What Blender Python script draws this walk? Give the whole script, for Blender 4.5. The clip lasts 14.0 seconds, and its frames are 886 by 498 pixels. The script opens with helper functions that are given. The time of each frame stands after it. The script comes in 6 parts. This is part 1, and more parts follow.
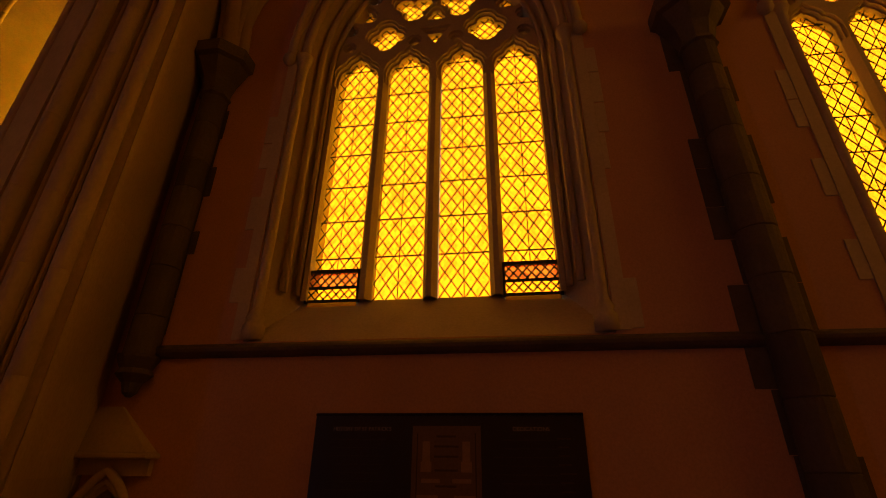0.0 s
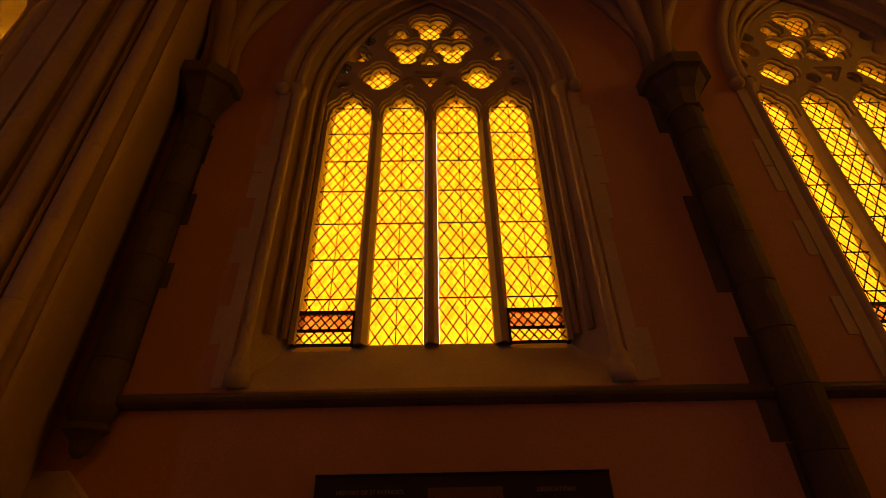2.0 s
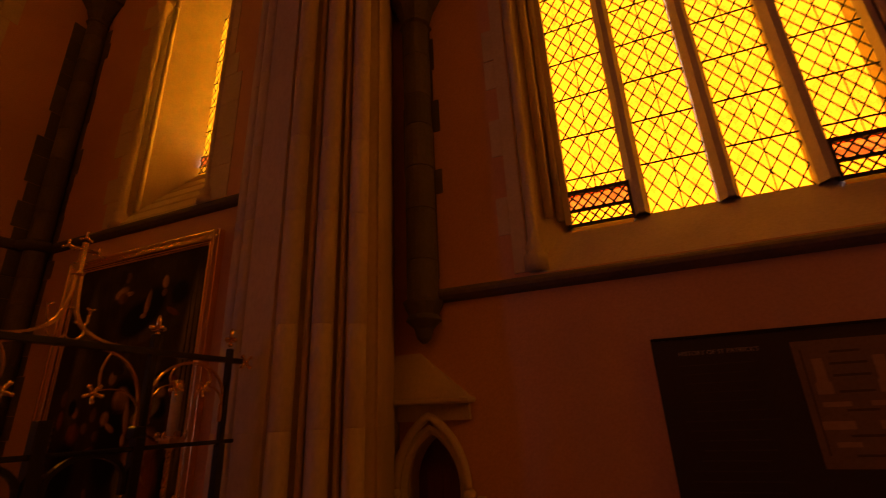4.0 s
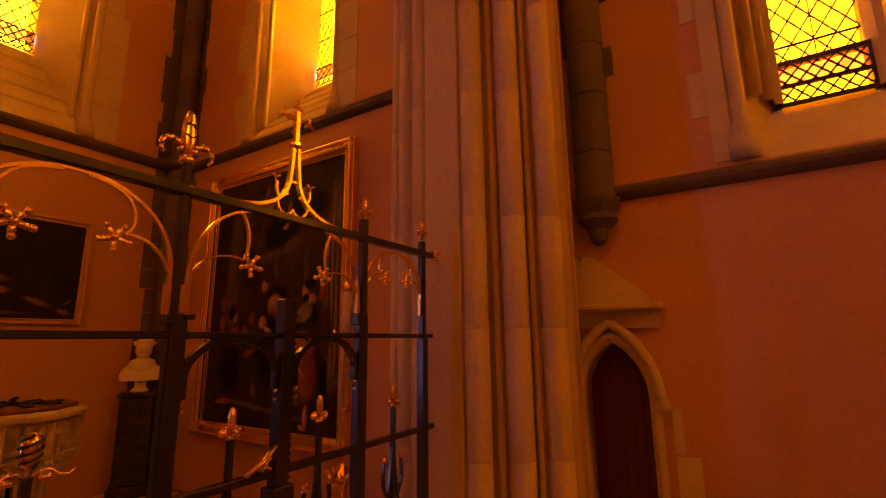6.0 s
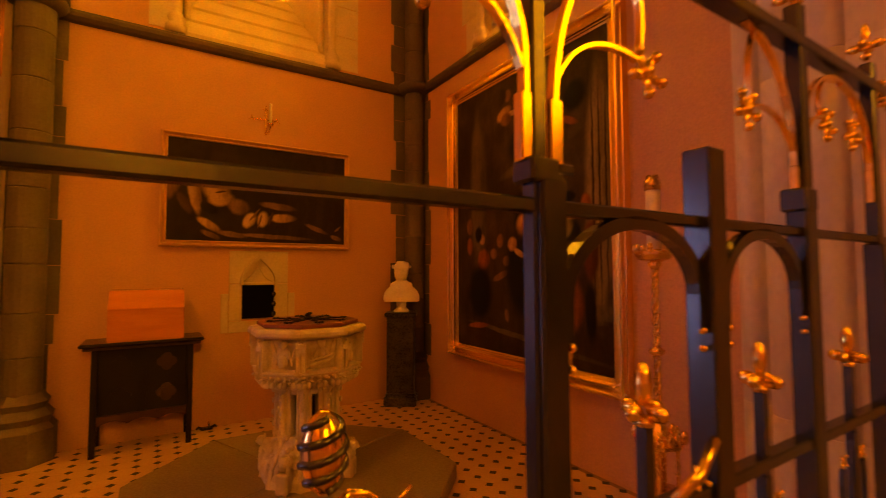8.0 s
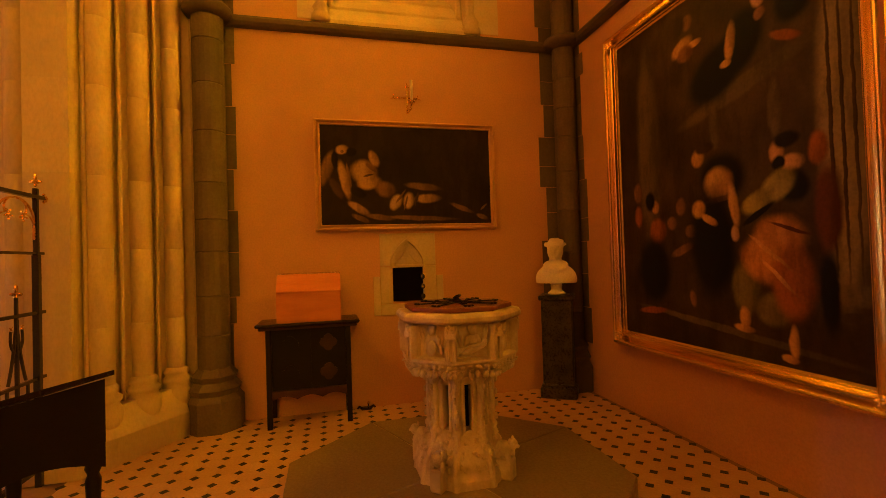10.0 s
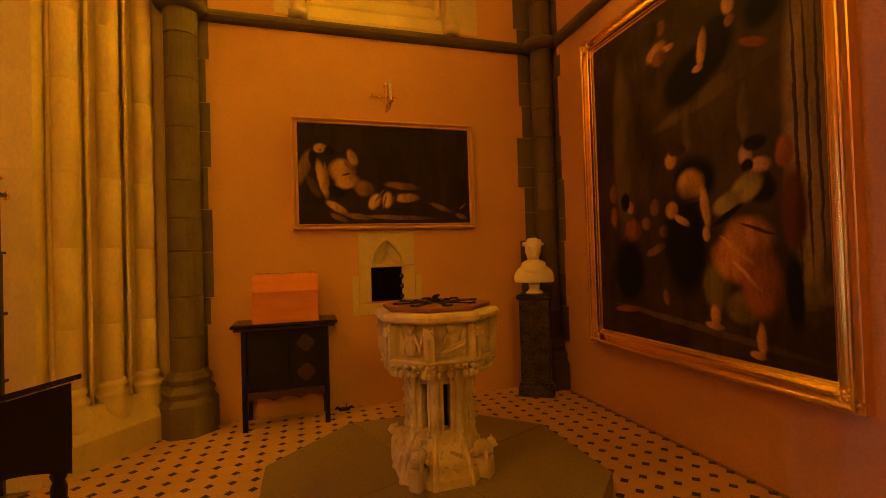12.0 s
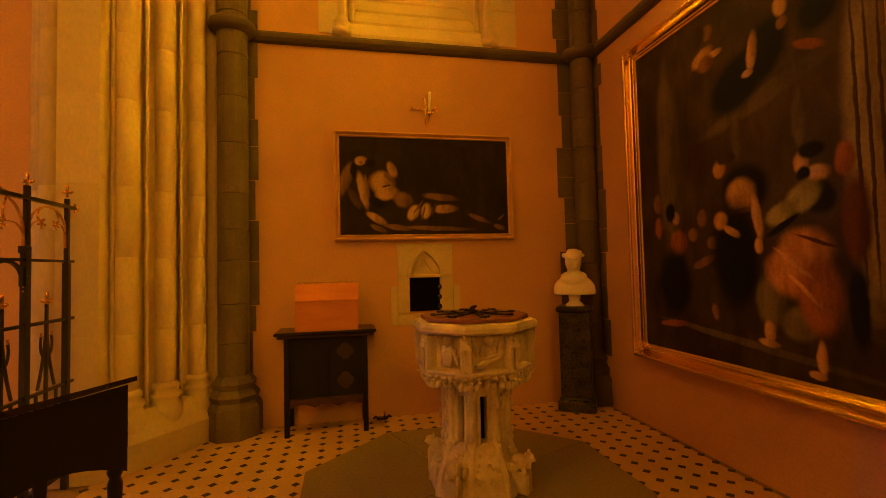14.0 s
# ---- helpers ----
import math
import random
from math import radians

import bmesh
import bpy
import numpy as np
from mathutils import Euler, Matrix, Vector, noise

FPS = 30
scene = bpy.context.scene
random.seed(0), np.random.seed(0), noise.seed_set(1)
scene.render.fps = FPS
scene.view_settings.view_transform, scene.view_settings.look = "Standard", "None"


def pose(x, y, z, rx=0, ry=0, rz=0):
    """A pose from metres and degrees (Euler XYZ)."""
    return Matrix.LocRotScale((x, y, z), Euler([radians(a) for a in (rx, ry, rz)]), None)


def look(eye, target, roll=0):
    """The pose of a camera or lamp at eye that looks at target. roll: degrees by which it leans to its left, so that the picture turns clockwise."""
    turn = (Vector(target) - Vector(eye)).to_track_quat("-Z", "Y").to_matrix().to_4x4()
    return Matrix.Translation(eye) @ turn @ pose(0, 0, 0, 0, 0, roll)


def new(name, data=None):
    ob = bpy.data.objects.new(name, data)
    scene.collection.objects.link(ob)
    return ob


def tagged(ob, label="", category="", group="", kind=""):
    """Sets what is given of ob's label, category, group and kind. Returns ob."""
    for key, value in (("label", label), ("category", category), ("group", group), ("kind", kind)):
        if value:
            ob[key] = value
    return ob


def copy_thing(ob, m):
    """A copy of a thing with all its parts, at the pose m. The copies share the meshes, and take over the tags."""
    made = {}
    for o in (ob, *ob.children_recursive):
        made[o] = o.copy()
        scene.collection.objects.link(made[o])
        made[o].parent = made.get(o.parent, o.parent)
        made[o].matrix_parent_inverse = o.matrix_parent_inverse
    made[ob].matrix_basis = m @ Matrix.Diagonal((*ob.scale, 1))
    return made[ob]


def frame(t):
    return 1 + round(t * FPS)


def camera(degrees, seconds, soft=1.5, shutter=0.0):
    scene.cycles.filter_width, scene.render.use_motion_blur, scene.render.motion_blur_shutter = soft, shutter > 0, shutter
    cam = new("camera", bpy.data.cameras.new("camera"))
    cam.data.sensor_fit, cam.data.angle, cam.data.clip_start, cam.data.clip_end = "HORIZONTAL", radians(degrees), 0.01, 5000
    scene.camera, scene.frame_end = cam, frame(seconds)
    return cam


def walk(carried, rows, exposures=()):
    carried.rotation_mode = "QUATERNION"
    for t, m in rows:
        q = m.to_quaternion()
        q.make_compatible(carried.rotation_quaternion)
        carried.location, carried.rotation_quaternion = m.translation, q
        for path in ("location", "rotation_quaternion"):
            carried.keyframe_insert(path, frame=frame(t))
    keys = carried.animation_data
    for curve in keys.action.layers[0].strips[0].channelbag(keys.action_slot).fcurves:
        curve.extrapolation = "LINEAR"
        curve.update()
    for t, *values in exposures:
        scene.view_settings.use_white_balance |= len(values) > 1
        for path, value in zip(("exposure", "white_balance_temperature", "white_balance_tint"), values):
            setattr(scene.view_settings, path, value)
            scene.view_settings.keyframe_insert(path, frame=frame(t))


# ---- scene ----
cam = camera(88.1, 14.0, soft=0.85, shutter=0.3)
PATH = [
    (0, (0.547, 0.177, 1.686), (0.286, 1.965, 2.542), 0.7),
    (0.5, (0.325, 0.119, 1.721), (0.185, 1.885, 2.65), 0.6),
    (1, (0.179, 0.118, 1.725), (0.13, 1.855, 2.715), 0.2),
    (1.5, (0.074, 0.222, 1.731), (0.084, 1.934, 2.765), -0.4),
    (2, (-0.023, 0.283, 1.734), (-0.003, 1.996, 2.765), -1.2),
    (2.5, (-0.193, 0.267, 1.712), (-0.245, 2.025, 2.664), -2.3),
    (3, (-0.405, 0.257, 1.675), (-0.62, 2.045, 2.545), -2.9),
    (3.5, (-0.602, 0.289, 1.649), (-1.075, 2.069, 2.428), -2.9),
    (3.7, (-0.727, 0.325, 1.645), (-1.299, 2.093, 2.383), -2.8),
    (6, (-1.6, 0.376, 1.539), (-2.632, 2.044, 1.93), -0.7),
    (6.5, (-1.818, 0.43, 1.541), (-2.955, 2.045, 1.857), 0.0),
    (7, (-2.002, 0.543, 1.518), (-3.331, 2.021, 1.74), 0.6),
    (7.5, (-2.205, 0.608, 1.498), (-3.727, 1.897, 1.646), 0.3),
    (8, (-2.419, 0.642, 1.485), (-4.112, 1.701, 1.585), -0.2),
    (8.5, (-2.578, 0.703, 1.483), (-4.41, 1.502, 1.557), -0.8),
    (9, (-2.675, 0.755, 1.457), (-4.602, 1.287, 1.522), -1.5),
    (9.2, (-2.765, 0.774, 1.454), (-4.721, 1.24, 1.515), -1.6),
    (9.3, (-2.838, 0.774, 1.452), (-4.772, 1.225, 1.512), -1.6),
    (9.6, (-2.837, 0.772, 1.448), (-4.782, 1.235, 1.50), -1.7),
    (11.5, (-2.834, 0.77, 1.442), (-4.758, 1.317, 1.461), -1.8),
    (12.5, (-2.833, 0.775, 1.449), (-4.746, 1.356, 1.491), -1.8),
    (14, (-2.826, 0.779, 1.449), (-4.783, 1.185, 1.532), -1.4),
]
EXPOSURES = [(0, -1.5, 6700, 18), (2.0, -1.5, 6700, 18), (3.0, -1.42, 6900, 27), (3.5, -1.32, 7200, 42), (3.7, -1.22, 7200, 46), (6.0, 0.66, 7900, 64), (6.5, 0.92, 7900, 58),
             (7.0, 1.3, 7700, 48), (7.5, 1.62, 7400, 36), (8.0, 1.7, 7200, 26), (9.0, 1.68, 6700, 17), (11.5, 1.63, 6200, -10), (14.0, 1.63, 6200, -10)]
walk(cam, [(t, look(eye, target, roll)) for t, eye, target, roll in PATH], EXPOSURES)

# ---- plan ----
XW, YN = -7.45, 3.42          # inner faces of the west and north walls
SPRING = 5.54                 # springing of arches and vault
TOP = 9.6                     # height of the ceilings
BAY, SHAFT0 = 4.58, -2.26     # bay length of the aisle and the first wall shaft

# ---- light ----
world = bpy.data.worlds.new("world")
scene.world = world
world.use_nodes = True
wn = world.node_tree
sky = wn.nodes.new("ShaderNodeTexSky")
sky.sky_type, sky.sun_disc = "NISHITA", False
sky.sun_elevation, sky.sun_rotation = radians(32), radians(20)
wn.links.new(sky.outputs[0], wn.nodes["Background"].inputs[0])
wn.nodes["Background"].inputs[1].default_value = 0.08
GLOW = 8.2                   # brightness of the sky behind the amber glass
GLOW_WEST = 12.0              # the western sky behind the baptistery
GLOW_NORTH = 32.0             # the open northern sky behind the baptistery
NAVE = 34.0                  # each added amber fill lamp on the far side of the nave, in watts
HIGHFILL = 150.0               # the added lamp under the nave roof, for light from above, in watts
EAST = 235.0                  # the added amber fill lamp at the end of the aisle, in watts
DAYLIGHT = 66.0               # cool daylight from the unseen west end of the nave, in watts


def area(name, eye, target, w, h, power, colour):
    lamp = bpy.data.lights.new(name, "AREA")
    lamp.shape, lamp.size, lamp.size_y, lamp.energy, lamp.color = "RECTANGLE", w, h, power, colour
    ob = new(name, lamp)
    ob.matrix_world = look(eye, target)
    return ob


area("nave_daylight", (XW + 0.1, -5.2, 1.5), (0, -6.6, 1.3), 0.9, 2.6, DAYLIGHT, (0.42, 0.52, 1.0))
# Added fill from south and east; no windows are known at these spots.
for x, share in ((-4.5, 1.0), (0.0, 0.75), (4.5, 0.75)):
    area("nave_fill", (x, -8.9, 6.6), (x, 0, 3.0), 2.2, 3.4, NAVE * share, (1.0, 0.29, 0.010))
# Bare lamp below the ceiling, lighting the baptistery from above; no opening is built.
area("nave_high_fill", (-1.6, -3.6, TOP - 0.03), (-6.6, 1.6, 1.2), 2.0, 2.0, HIGHFILL, (1.0, 0.34, 0.012))
area("east_fill", (8.85, 0.6, 5.8), (-7.4, 1.6, 2.6), 2.6, 4.4, EAST, (1.0, 0.42, 0.016))

# ---- materials ----
def nodes_of(name):
    m = bpy.data.materials.new(name)
    m.use_nodes = True
    t = m.node_tree
    return m, t, t.nodes["Principled BSDF"]


def link(t, a, b):
    t.links.new(a, b)


def mixed(t, fac, a, b, mode="MIX"):
    n = t.nodes.new("ShaderNodeMix")
    n.data_type, n.blend_type = "RGBA", mode
    for sock, v in ((n.inputs[0], fac), (n.inputs[6], a), (n.inputs[7], b)):
        if isinstance(v, (int, float)):
            sock.default_value = v
        elif isinstance(v, tuple):
            sock.default_value = (*v, 1)
        else:
            link(t, v, sock)
    return n.outputs[2]


def noise_at(t, scale, detail=4, stretch=(1, 1, 1), rough=0.55):
    c = t.nodes.new("ShaderNodeTexCoord")
    g = t.nodes.new("ShaderNodeNewGeometry")
    mp = t.nodes.new("ShaderNodeMapping")
    mp.inputs["Scale"].default_value = stretch
    link(t, g.outputs["Position"], mp.inputs["Vector"])
    n = t.nodes.new("ShaderNodeTexNoise")
    n.inputs["Scale"].default_value, n.inputs["Detail"].default_value, n.inputs["Roughness"].default_value = scale, detail, rough
    link(t, mp.outputs[0], n.inputs["Vector"])
    return n.outputs[0]


def ramp(t, value, lo, hi, a=0.0, b=1.0):
    n = t.nodes.new("ShaderNodeMapRange")
    n.interpolation_type = "SMOOTHSTEP"
    for i, v in enumerate((lo, hi, a, b)):
        n.inputs[1 + i].default_value = v
    link(t, value, n.inputs[0])
    return n.outputs[0]


def bumped(t, bsdf, value, strength, dist=0.01):
    b = t.nodes.new("ShaderNodeBump")
    b.inputs["Strength"].default_value, b.inputs["Distance"].default_value = strength, dist
    link(t, value, b.inputs["Height"])
    link(t, b.outputs[0], bsdf.inputs["Normal"])


def surface(name, base, dark, rough=0.7, big=1.2, fine=40, metal=0.0, bump=0.25, stretch=(1, 1, 1), piece=0.0, wear=0.5, spec=0.5, dist=0.008, rvar=0.12):
    """A worn surface: broad stains between base and dark, fine grain, relief; piece: how far single pieces differ."""
    m, t, b = nodes_of(name)
    n1 = noise_at(t, big, 5, stretch)
    n2 = noise_at(t, fine, 4, stretch, 0.65)
    col = mixed(t, ramp(t, n1, 0.35, 0.7, 0, wear), base, dark)
    col = mixed(t, ramp(t, n2, 0.3, 0.75, 0, 0.35), col, tuple(c * 0.55 for c in base))
    if piece:
        o = t.nodes.new("ShaderNodeObjectInfo")
        g = t.nodes.new("ShaderNodeNewGeometry")
        add = t.nodes.new("ShaderNodeMath")
        add.operation = "ADD"
        fr = t.nodes.new("ShaderNodeMath")
        fr.operation = "FRACT"
        link(t, o.outputs["Random"], add.inputs[0])
        link(t, g.outputs["Random Per Island"], add.inputs[1])
        link(t, add.outputs[0], fr.inputs[0])
        col = mixed(t, ramp(t, fr.outputs[0], 0, 1, 0, piece), col, dark)
    link(t, col, b.inputs["Base Color"])
    rr = ramp(t, n2, 0.2, 0.8, max(0.03, rough - rvar), min(1, rough + rvar))
    link(t, rr, b.inputs["Roughness"])
    b.inputs["Metallic"].default_value = metal
    b.inputs["Specular IOR Level"].default_value = spec
    if bump:
        mid = t.nodes.new("ShaderNodeMath")
        mid.operation = "ADD"
        link(t, n2, mid.inputs[0])
        link(t, n1, mid.inputs[1])
        bumped(t, b, mid.outputs[0], bump, dist)
    return m


PLASTER = surface("plaster", (0.58, 0.32, 0.19), (0.47, 0.25, 0.14), 0.75, 0.7, 60, bump=0.12, wear=0.7)
STONE = surface("pale_stone", (0.60, 0.50, 0.34), (0.42, 0.33, 0.21), 0.8, 2.2, 45, bump=0.3, piece=0.25)
PIER = surface("pier_stone", (0.60, 0.48, 0.33), (0.42, 0.32, 0.21), 0.72, 1.9, 50, bump=0.18, stretch=(1, 1, 0.5), piece=0.35)
BLUESTONE = surface("bluestone", (0.15, 0.115, 0.08), (0.07, 0.055, 0.045), 0.7, 3.0, 40, bump=0.4, piece=0.6)
FONTSTONE = surface("font_stone", (0.62, 0.52, 0.38), (0.36, 0.27, 0.17), 0.75, 7.0, 80, bump=0.45, wear=0.8)
IRON = surface("black_iron", (0.010, 0.010, 0.012), (0.014, 0.013, 0.012), 0.22, 9, 120, metal=0.0, spec=0.8, rvar=0.05, bump=0.03, dist=0.002)
GOLD = surface("gilding", (0.95, 0.64, 0.18), (0.70, 0.42, 0.09), 0.2, 18, 80, metal=1.0, rvar=0.05, bump=0.08, dist=0.002)
BRASS = surface("brass", (0.90, 0.62, 0.22), (0.60, 0.36, 0.10), 0.22, 12, 120, metal=1.0, bump=0.12, dist=0.002)
GILT = surface("gilt_frame", (1.0, 0.76, 0.30), (0.80, 0.50, 0.16), 0.24, 1.5, 220, metal=1.0, bump=0, wear=0.25, rvar=0.02)
WARMFRAME = surface("painted_frame", (0.62, 0.36, 0.16), (0.45, 0.24, 0.10), 0.5, 6, 90, bump=0.2)
EBONY = surface("dark_wood", (0.009, 0.005, 0.004), (0.006, 0.004, 0.003), 0.45, 3, 40, bump=0.1, stretch=(1, 1, 6), dist=0.002, spec=0.25)
INSET = surface("dark_inset", (0.055, 0.027, 0.015), (0.035, 0.017, 0.010), 0.5, 3, 40, bump=0.05, spec=0.25)
POLISHED = surface("polished_dark_wood", (0.016, 0.008, 0.006), (0.009, 0.005, 0.004), 0.24, 3, 40, bump=0.03, stretch=(1, 6, 1), dist=0.002, spec=0.5, rvar=0.06)
REDWOOD = surface("dark_red_wood", (0.05, 0.014, 0.009), (0.03, 0.008, 0.006), 0.35, 3, 40, bump=0.08, stretch=(1, 6, 1), dist=0.002)
# Black that stands in for deep shade, in the niche and the font stem.
VOID = surface("shade_black", (0.004, 0.003, 0.003), (0.003, 0.002, 0.002), 0.95, 3, 40, bump=0, spec=0.05)
BOXWOOD = surface("orange_wood", (0.58, 0.21, 0.065), (0.42, 0.14, 0.04), 0.22, 3, 30, bump=0.12, stretch=(6, 1, 6), dist=0.003)
LIDWOOD = surface("lid_wood", (0.20, 0.055, 0.03), (0.12, 0.03, 0.02), 0.4, 4, 40, bump=0.15, stretch=(6, 1, 1))
DOORWOOD = surface("door_wood", (0.12, 0.02, 0.014), (0.07, 0.012, 0.01), 0.45, 3, 30, bump=0.2, stretch=(8, 1, 0.6))
MARBLE = surface("white_marble", (0.86, 0.82, 0.73), (0.76, 0.70, 0.60), 0.4, 5, 60, bump=0.1)
PEDESTAL = surface("dark_marble", (0.022, 0.019, 0.017), (0.075, 0.058, 0.04), 0.3, 9, 50, bump=0.08, wear=0.8)
TILE = surface("buff_tile", (0.58, 0.37, 0.215), (0.43, 0.25, 0.135), 0.5, 1.5, 60, bump=0.1, piece=0.35, dist=0.003)
DOT = surface("black_tile", (0.014, 0.013, 0.013), (0.02, 0.018, 0.017), 0.6, 4, 60, bump=0.1, dist=0.003)
GROUT = surface("grout", (0.30, 0.19, 0.11), (0.2, 0.13, 0.08), 0.9, 5, 90)
SLATE = surface("slate_step", (0.23, 0.18, 0.12), (0.16, 0.12, 0.08), 0.5, 2.2, 50, bump=0.2, piece=0.4)
VAULT = surface("vault_plaster", (0.45, 0.33, 0.24), (0.32, 0.22, 0.15), 0.85, 1.0, 30, bump=0.2)
LEAD = surface("lead_came", (0.045, 0.038, 0.03), (0.025, 0.022, 0.02), 0.6, 6, 60, metal=0.3)
BOARD = surface("board_panel", (0.018, 0.014, 0.015), (0.03, 0.022, 0.02), 0.4, 2, 50, bump=0.05)
PRINT = surface("pale_print", (0.17, 0.10, 0.065), (0.12, 0.07, 0.05), 0.6, 3, 50, bump=0.03)
LETTER = surface("pale_letter", (0.36, 0.28, 0.22), (0.28, 0.2, 0.16), 0.6, 6, 60, bump=0)
TEXTDIM = surface("dim_text", (0.045, 0.034, 0.03), (0.03, 0.024, 0.02), 0.6, 6, 50, bump=0)
PRINTBROWN = surface("brown_print", (0.07, 0.04, 0.028), (0.05, 0.03, 0.02), 0.6, 6, 50, bump=0)
PRINTTAN = surface("tan_print", (0.32, 0.19, 0.11), (0.24, 0.14, 0.08), 0.6, 6, 50, bump=0)
CANDLE = surface("candle_wax", (0.75, 0.66, 0.48), (0.65, 0.52, 0.34), 0.5, 5, 40, bump=0.05)


def glass(name, tint, deep, strength=0.5):
    """Amber leaded glass: it lets light through tinted, each quarry a little different, with a glossy face."""
    m, t, b = nodes_of(name)
    o = t.nodes.new("ShaderNodeObjectInfo")
    g = t.nodes.new("ShaderNodeNewGeometry")
    add = t.nodes.new("ShaderNodeMath")
    add.operation = "ADD"
    fr = t.nodes.new("ShaderNodeMath")
    fr.operation = "FRACT"
    link(t, o.outputs["Random"], add.inputs[0])
    link(t, g.outputs["Random Per Island"], add.inputs[1])
    link(t, add.outputs[0], fr.inputs[0])
    col = mixed(t, ramp(t, fr.outputs[0], 0.2, 1.0, 0, strength), tint, deep)
    col = mixed(t, ramp(t, noise_at(t, 9, 3), 0.4, 0.75, 0, 0.35), col, deep)
    tr = t.nodes.new("ShaderNodeBsdfTransparent")
    gl = t.nodes.new("ShaderNodeBsdfGlossy")
    gl.inputs["Roughness"].default_value = 0.12
    mx = t.nodes.new("ShaderNodeMixShader")
    link(t, col, tr.inputs[0])
    mx.inputs[0].default_value = 0.05
    link(t, tr.outputs[0], mx.inputs[1])
    link(t, gl.outputs[0], mx.inputs[2])
    t.nodes.remove(b)
    link(t, mx.outputs[0], t.nodes["Material Output"].inputs[0])
    return m


AMBER = glass("amber_glass", (1.0, 0.365, 0.006), (0.84, 0.235, 0.004), 0.6)
PALEAMBER = glass("pale_amber_glass", (1.0, 0.42, 0.008), (0.85, 0.30, 0.005), 0.5)
REDGLASS = glass("red_amber_glass", (0.6, 0.13, 0.008), (0.28, 0.035, 0.003), 0.8)


def glowing_sky(name, power):
    m, t, b = nodes_of(name)
    e = t.nodes.new("ShaderNodeEmission")
    n = noise_at(t, 0.55, 5)
    link(t, mixed(t, ramp(t, n, 0.3, 0.7), (0.72, 0.82, 0.9), (1.0, 1.0, 0.95)), e.inputs[0])
    e.inputs[1].default_value = power
    t.nodes.remove(b)
    link(t, e.outputs[0], t.nodes["Material Output"].inputs[0])
    return m


SKYGLOW = glowing_sky("sky_backdrop", GLOW)
SKYWEST = glowing_sky("western_sky_backdrop", GLOW_WEST)
SKYNORTH = glowing_sky("northern_sky_backdrop", GLOW_NORTH)

# ---- mesh helpers ----
def part(name, bm, material, parent=None, label="", smooth=False):
    me = bpy.data.meshes.new(name)
    bmesh.ops.recalc_face_normals(bm, faces=bm.faces[:])
    bm.to_mesh(me)
    bm.free()
    if smooth:
        for p in me.polygons:
            p.use_smooth = True
    me.materials.append(material)
    ob = new(name, me)
    if parent:
        ob.parent = parent
    if label:
        ob["label"] = label
    return ob


def shared(name, me, parent, place, turn=None):
    ob = new(name, me)
    ob.parent = parent
    ob.matrix_basis = (turn or Matrix()).copy()
    ob.location = place
    return ob


def thing(name, label, category, place=(0, 0, 0), rz=0, group="", kind=""):
    ob = new(name)
    ob.empty_display_size = 0.1
    ob.matrix_basis = pose(*place, 0, 0, rz)
    return tagged(ob, label, category, group, kind)


def block(bm, x0, x1, y0, y1, z0, z1, bevel=0.0):
    v = [bm.verts.new(p) for p in ((x0, y0, z0), (x1, y0, z0), (x1, y1, z0), (x0, y1, z0), (x0, y0, z1), (x1, y0, z1), (x1, y1, z1), (x0, y1, z1))]
    f = [bm.faces.new([v[i] for i in q]) for q in ((3, 2, 1, 0), (4, 5, 6, 7), (0, 1, 5, 4), (1, 2, 6, 5), (2, 3, 7, 6), (3, 0, 4, 7))]
    if bevel:
        bmesh.ops.bevel(bm, geom=list({e for q in f for e in q.edges}), offset=bevel, segments=1, affect="EDGES")


def boxed(*a, bevel=0.0):
    bm = bmesh.new()
    block(bm, *a, bevel=bevel)
    return bm


def lathe(bm, profile, cx=0, cy=0, seg=20, turn=0.0, sx=1.0, sy=1.0):
    """Turns a profile of (radius, height) round a vertical axis."""
    rings = []
    for r, z in profile:
        rings.append([bm.verts.new((cx + sx * r * math.cos(turn + 2 * math.pi * i / seg), cy + sy * r * math.sin(turn + 2 * math.pi * i / seg), z)) for i in range(seg)])
    for a, b in zip(rings, rings[1:]):
        for i in range(seg):
            bm.faces.new((a[i], a[(i + 1) % seg], b[(i + 1) % seg], b[i]))
    bm.faces.new(rings[0][::-1])
    bm.faces.new(rings[-1])


def turned(profile, cx=0, cy=0, seg=20, turn=0.0):
    bm = bmesh.new()
    lathe(bm, profile, cx, cy, seg, turn)
    return bm


def tube(bm, pts, r, seg=8, r1=None):
    """A round rod along points; the radius may run from r to r1."""
    pts = [Vector(p) for p in pts]
    rings = []
    n = len(pts)
    for i, p in enumerate(pts):
        d = (pts[min(i + 1, n - 1)] - pts[max(i - 1, 0)]).normalized()
        side = d.cross(Vector((0.31, 0.17, 0.93))).normalized()
        up = d.cross(side)
        rr = r if r1 is None else r + (r1 - r) * i / (n - 1)
        rings.append([bm.verts.new(p + rr * (math.cos(2 * math.pi * k / seg) * side + math.sin(2 * math.pi * k / seg) * up)) for k in range(seg)])
    for a, b in zip(rings, rings[1:]):
        for k in range(seg):
            bm.faces.new((a[k], a[(k + 1) % seg], b[(k + 1) % seg], b[k]))
    bm.faces.new(rings[0][::-1])
    bm.faces.new(rings[-1])


